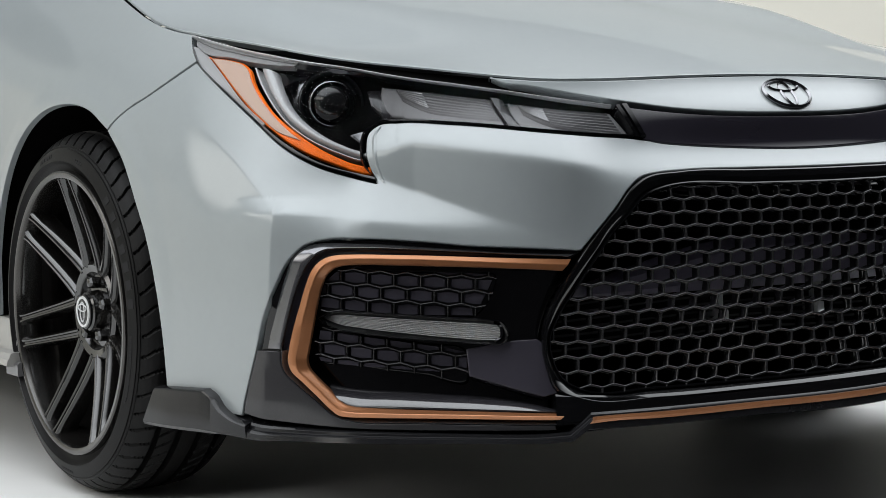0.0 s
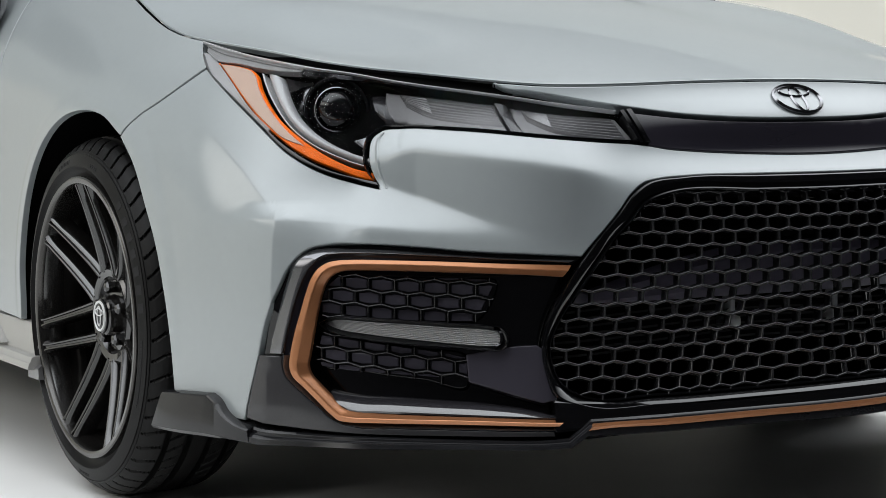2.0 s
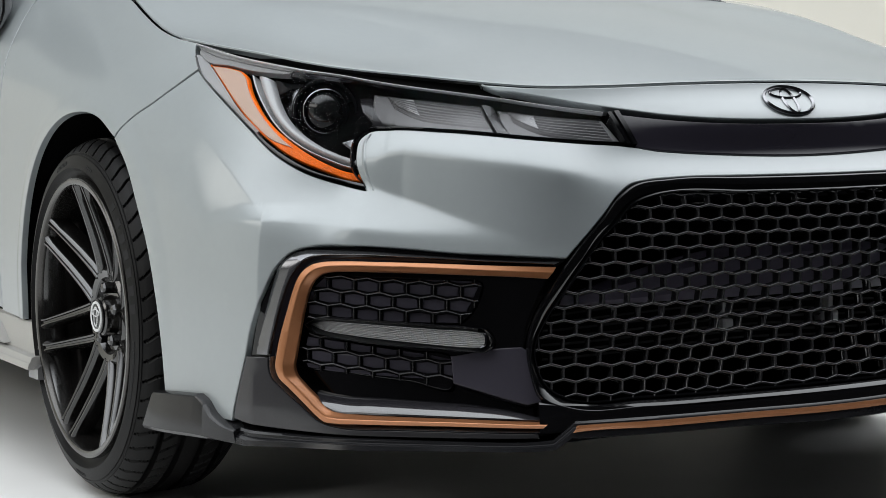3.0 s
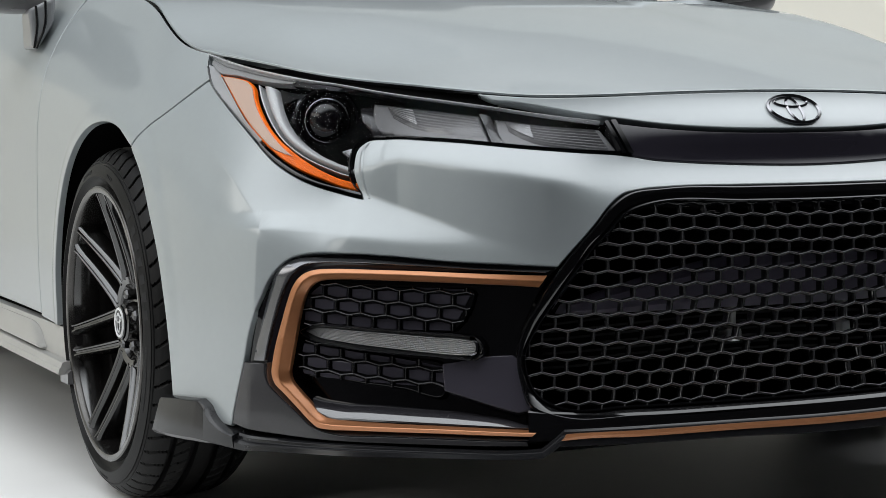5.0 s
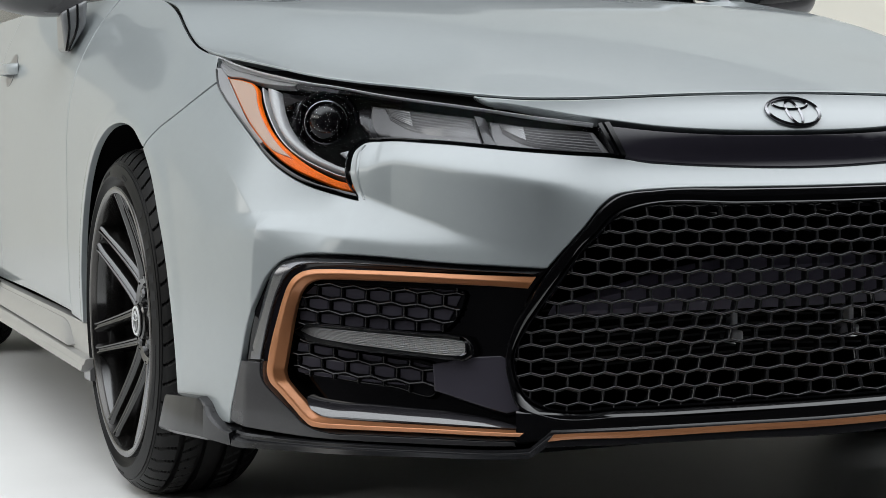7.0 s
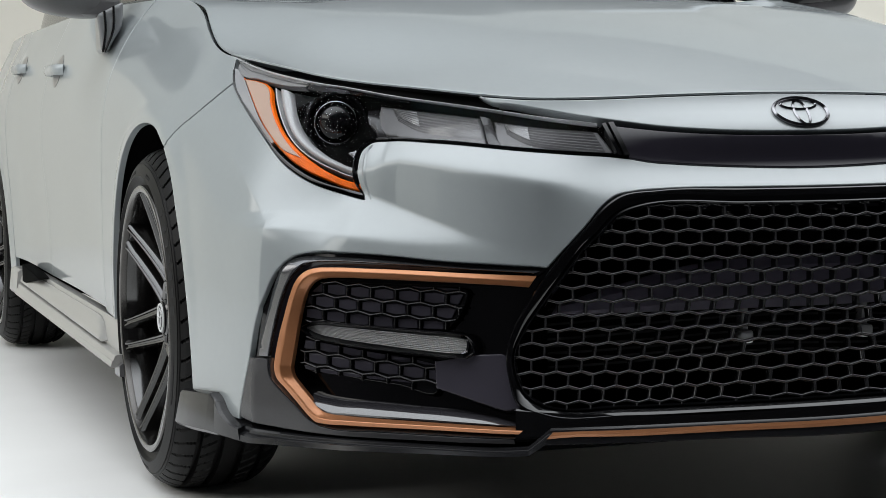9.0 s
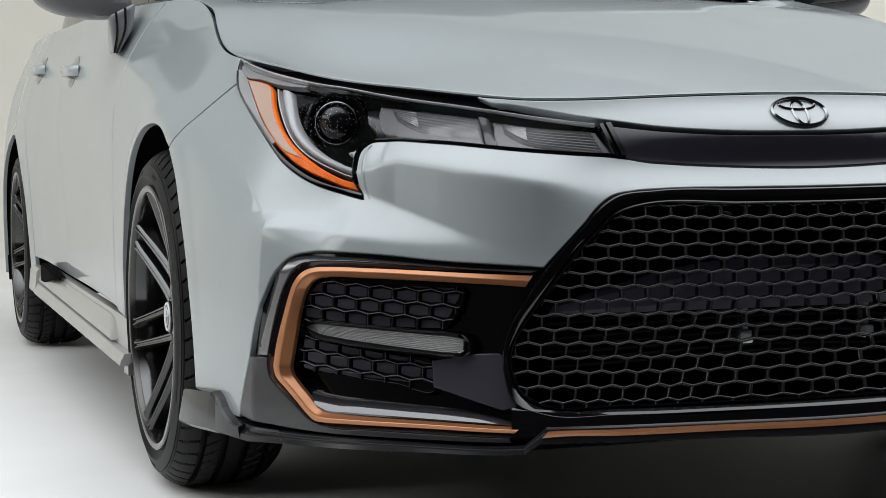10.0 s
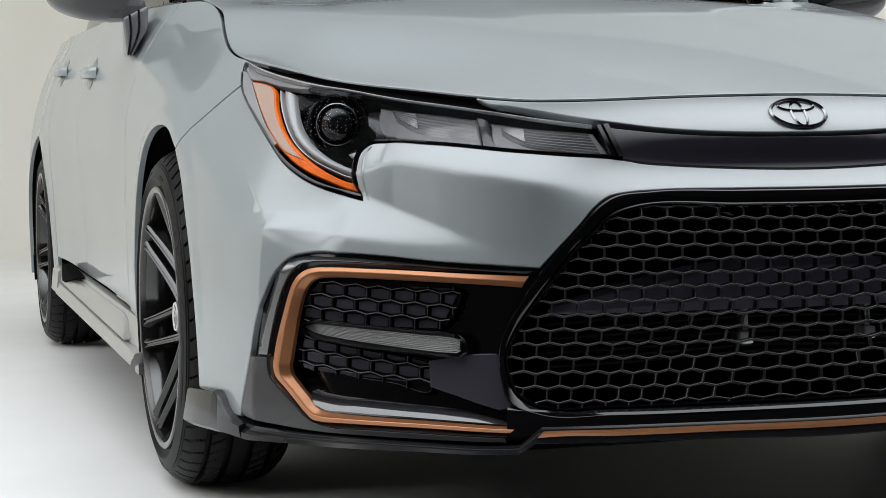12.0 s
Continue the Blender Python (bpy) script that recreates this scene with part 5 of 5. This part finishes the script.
def patch(name, rows, mat, parent, label="", n=14, thick=.004):
    """A smooth sheet through rows of points."""
    g = np.array(rows, float)
    u = np.linspace(0, 1, g.shape[0])
    g = hermite(u, g, np.linspace(0, 1, n), knot_slopes(u, g, False))
    v = np.linspace(0, 1, g.shape[1])
    g = np.swapaxes(g, 0, 1)
    g = np.swapaxes(hermite(v, g, np.linspace(0, 1, n), knot_slopes(v, g, False)), 0, 1)
    verts = g.reshape(-1, 3)
    faces = [(i * n + j, i * n + j + 1, (i + 1) * n + j + 1, (i + 1) * n + j) for i in range(n - 1) for j in range(n - 1)]
    bm = bmesh.new()
    vs = [bm.verts.new(p) for p in verts]
    for f in faces:
        bm.faces.new([vs[i] for i in f])
    bmesh.ops.recalc_face_normals(bm, faces=bm.faces)
    bmesh.ops.solidify(bm, geom=bm.faces[:], thickness=thick)
    bmesh.ops.recalc_face_normals(bm, faces=bm.faces)
    me = bpy.data.meshes.new(name)
    bm.to_mesh(me)
    bm.free()
    me.polygons.foreach_set("use_smooth", [True] * len(me.polygons))
    me.set_sharp_from_angle(angle=radians(40))
    me.materials.append(mat)
    return put(name, me, parent, label)


def across(*pts):
    """A row from one side over the middle to the other: (x, y, z) of the side, then of the middle."""
    (x, y, z), (xm, ym, zm) = pts
    return [(x, y, z), (x * .55, y * .3 + ym * .7, z * .25 + zm * .75), (0, ym, zm), (-x * .55, y * .3 + ym * .7, z * .25 + zm * .75), (-x, y, z)]


def sill_plane(s, z):
    """The straight upright plane of the sills."""
    s, z = np.asarray(s, float), np.asarray(z, float)
    return np.c_[-.872 * np.sign(s), np.abs(s) - 1.512, z]


screen = patch("windscreen", [across((-.70, .52, .965), (0, .40, .985)), across((-.66, .85, 1.16), (0, .72, 1.19)), across((-.60, 1.22, 1.355), (0, 1.12, 1.385))], GLASS, car, "raked windscreen glass")
screen.visible_shadow = False
patch("roof", [across((-.60, 1.23, 1.357), (0, 1.13, 1.388)), across((-.59, 1.8, 1.40), (0, 1.75, 1.435)), across((-.60, 2.5, 1.345), (0, 2.5, 1.38))], PAINT, car, "grey painted roof", thick=.02)
rear_glass = patch("rear_window", [across((-.60, 2.51, 1.343), (0, 2.51, 1.378)), across((-.63, 2.85, 1.19), (0, 2.9, 1.21)), across((-.67, 3.12, 1.04), (0, 3.2, 1.06))], GLASS, car, "raked rear window")
rear_glass.visible_shadow = False
patch("boot_lid", [across((-.74, 3.14, 1.025), (0, 3.22, 1.05)), across((-.73, 3.45, 1.01), (0, 3.52, 1.03)), across((-.66, 3.58, .965), (0, 3.66, .96))], PAINT, car, "grey painted boot lid", thick=.02)
patch("cowl", [across((-.69, .46, .945), (0, .40, .955)), across((-.70, .50, .955), (0, .43, .97))], MATTE, car, "black plastic cowl")
patch("cabin_floor", [across((-.70, .5, .80), (0, .5, .80)), across((-.70, 3.2, .80), (0, 3.2, .80))], MATTE, car, "dark cabin interior", thick=.05)
for k in (1, -1):
    belt = [(-.745 * k, .72, .962), (-.765 * k, 1.2, .978), (-.77 * k, 1.9, .992), (-.75 * k, 2.6, 1.005), (-.70 * k, 3.0, 1.015)]
    rail = [(-.685 * k, .86, 1.10), (-.60 * k, 1.30, 1.345), (-.59 * k, 1.85, 1.385), (-.61 * k, 2.5, 1.325), (-.665 * k, 2.98, 1.06)]
    win = patch("side_window", [belt, [tuple((np.array(a) * .5 + np.array(b) * .5) + np.array((-.02 * k, 0, 0))) for a, b in zip(belt, rail)], rail], GLASS, car, "side window glass", n=20)
    win.visible_shadow = False
    tube("front_pillar", [(-.712 * k, .50, .955), (-.69 * k, .74, 1.08), (-.655 * k, .95, 1.20), (-.60 * k, 1.26, 1.36)], .028, PAINT, car, "grey windscreen pillar", 10)
    tube("roof_rail", [(-.60 * k, 1.24, 1.357), (-.59 * k, 1.8, 1.40), (-.60 * k, 2.5, 1.345), (-.66 * k, 3.0, 1.07)], .026, PAINT, car, "grey roof rail", 10)
    tube("window_post", [(-.765 * k, 1.53, .985), (-.70 * k, 1.53, 1.2), (-.60 * k, 1.55, 1.37)], .022, GLOSS, car, "black door post", 8)
    tube("quarter_post", [(-.742 * k, .80, .962), (-.70 * k, .88, 1.09)], .010, GLOSS, car, "black quarter window post", 8)
    tube("belt_moulding", [(-.728 * k, .60, .957), *belt], .007, GLOSS, car, "black belt moulding", 8)
    # sill: base moulding, rounded upper layer and outer blade, with a black vent before the rear wheel
    def sill_lines(y0, y1, top, low, n=12):
        ys = np.linspace(y0, y1, n)
        return [(k * (y + 1.512), top(y)) for y in ys], [(k * (y + 1.512), low(y)) for y in ys]
    sill_top, sill_groove, sill_low = (lambda y: .285 + .0085 * y), (lambda y: .232 + .0155 * y), (lambda y: .2045 + .0100 * y)
    a, b = sill_lines(.25, 2.02, sill_top, sill_low)
    skirt = ribbon("side_skirt", a, b, [(0, -.02), (0, .000), (.06, .004), (.5, .012), (1, .016), (1, -.03)], SKIRT, car, "pale grey extended side skirt", n=80, fn=sill_plane)
    a, b = sill_lines(.43, 1.96, lambda y: sill_top(y) - .007 - .040 * max(0, 1 - (y - .43) / .16) ** 2, lambda y: sill_groove(y) + .001, 24)
    ribbon("skirt_layer", a, b, [(0, .0), (0, .008), (.10, .012), (.35, .019), (.85, .0265), (1, .0265), (1, .0)], SKIRT, skirt, "rounded upper layer", n=110, fn=sill_plane)
    a, b = sill_lines(.235, 2.0, lambda y: sill_groove(y) - .004, sill_low)
    ribbon("skirt_blade", a, b, [(0, .0), (0, .024), (.08, .029), (.42, .0325), (.50, .0350), (.95, .038), (1, .034), (1, -.02)], SKIRT, skirt, "outer lower blade", n=80, fn=sill_plane)
    a, b = sill_lines(1.985, 2.17, lambda y: .296, lambda y: .222, 5)
    ribbon("skirt_tail", a, b, [(0, -.02), (0, .022), (.1, .030), (.9, .036), (1, .030), (1, -.02)], SKIRT, skirt, "end piece before the rear wheel", n=20, fn=sill_plane)
    sheet("skirt_vent", [(k * q, z) for q, z in [(3.40, .318)] * 2 + [(3.28, .314), (3.10, .306)] + [(3.02, .300)] * 2 + [(3.20, .282), (3.36, .268)] + [(3.40, .268)] * 2], sill_plane, VOID, skirt, "black triangular vent", lift=.028, depth=.03, edge=.003, step=.02)
    a, b = sill_lines(.215, .275, lambda y: .216, lambda y: .190, 4)
    ribbon("skirt_end_cap", a, b, [(0, -.02), (0, .018), (.2, .024), (1, .024), (1, -.02)], DKGREY, skirt, "dark plastic end cap", n=9, fn=sill_plane)
    # mirror
    mirror = new("door_mirror")
    mirror.parent = car
    mirror["label"] = "black-capped door mirror on a grey arm"
    for nm, mat, lab, (cx, cy, cz), (rx, ry, rz) in (("mirror_cap", GLOSS, "gloss black mirror cap", (-.925, .668, 1.034), (.120, .072, .070)), ("mirror_base", DKGREY, "dark grey mirror underside", (-.922, .678, .998), (.108, .062, .073))):
        housing = bpy.data.meshes.new(nm)
        bm = bmesh.new()
        bmesh.ops.create_uvsphere(bm, u_segments=32, v_segments=20, radius=1)
        for v in bm.verts:
            e = lambda t, p: math.copysign(abs(t) ** p, t)
            x, y, z = e(v.co.x, .75), e(v.co.y, .8), e(v.co.z, .62)
            v.co = ((cx + rx * x) * k, cy + ry * y + .02 * x, cz + rz * z + .010 * x * (1 if z > 0 else -1.3))
        bmesh.ops.recalc_face_normals(bm, faces=bm.faces)
        bm.to_mesh(housing)
        bm.free()
        housing.materials.append(mat)
        housing.polygons.foreach_set("use_smooth", [True] * len(housing.polygons))
        put(nm, housing, mirror, lab)
    bm = bmesh.new()
    top = [(-.866, .605, .925), (-.808, .60, .955), (-.790, .73, .955), (-.85, .74, .93)]
    bot = [(-.857, .612, .846), (-.846, .606, .846), (-.822, .72, .850), (-.85, .73, .848)]
    mid = [(-.861, .607, .890), (-.812, .602, .900), (-.800, .725, .905), (-.85, .735, .892)]
    rings = [[bm.verts.new((x * k, y, z)) for x, y, z in r] for r in (bot, mid, top)]
    for r0, r1 in zip(rings[:-1], rings[1:]):
        for i in range(4):
            bm.faces.new((r0[i], r0[(i + 1) % 4], r1[(i + 1) % 4], r1[i]))
    bm.faces.new(rings[0][::-1])
    bm.faces.new(rings[-1])
    bmesh.ops.bevel(bm, geom=bm.edges[:], offset=.008, segments=3, affect="EDGES", profile=.5)
    bmesh.ops.recalc_face_normals(bm, faces=bm.faces)
    me = bpy.data.meshes.new("mirror_arm")
    bm.to_mesh(me)
    bm.free()
    me.materials.append(GREY)
    arm = put("mirror_arm", me, mirror, "grey mirror arm")
    for u in (.28, .62):
        line = [tuple((np.array(p) * (1 - u) + np.array(q) * u) * (k, 1, 1) + np.array((0, -.002, 0))) for p, q in ((top[0], top[1]), (mid[0], mid[1]), (bot[0], bot[1]))]
        tube("arm_groove", smooth(line, .02, False), .0028, GLOSS, arm, "dark groove", 8)
    box("mirror_neck", tuple(sorted((-.900 * k, -.806 * k)))[:1] + (.640, .925), tuple(sorted((-.900 * k, -.806 * k)))[1:] + (.72, .972), DKGREY, mirror, "dark grey neck between arm and housing", .016)
    # door handles: bowed grip over a dark oval standing in for cup shade
    for y0, z0 in ((1.33, .835), (2.20, .875)):
        x0 = skin(np.array([y0 + 1.514]), np.array([z0]))[0][0]
        grip = [(x0 * k, y0 - .105, z0), ((x0 - .013) * k, y0 - .098, z0), ((x0 - .021) * k, y0 - .06, z0 + .001), ((x0 - .023) * k, y0, z0 + .002), ((x0 - .021) * k, y0 + .055, z0 + .003), ((x0 - .013) * k, y0 + .096, z0 + .004), (x0 * k, y0 + .105, z0 + .004)]
        handle = tube("door_handle", smooth(grip, .012, False), .008, PAINT, car, "grey painted door handle", 14, 1.7)
        sheet("handle_cup_shade", [(k * (y0 + 1.514 + .062 * math.cos(a)), z0 + .040 * math.sin(a)) for a in np.linspace(0, 2 * math.pi, 24, endpoint=False)], skin, DKGREY, handle, "dark oval on the skin for the shade of the handle cup", lift=.0012, depth=.003, edge=.001, step=.02)
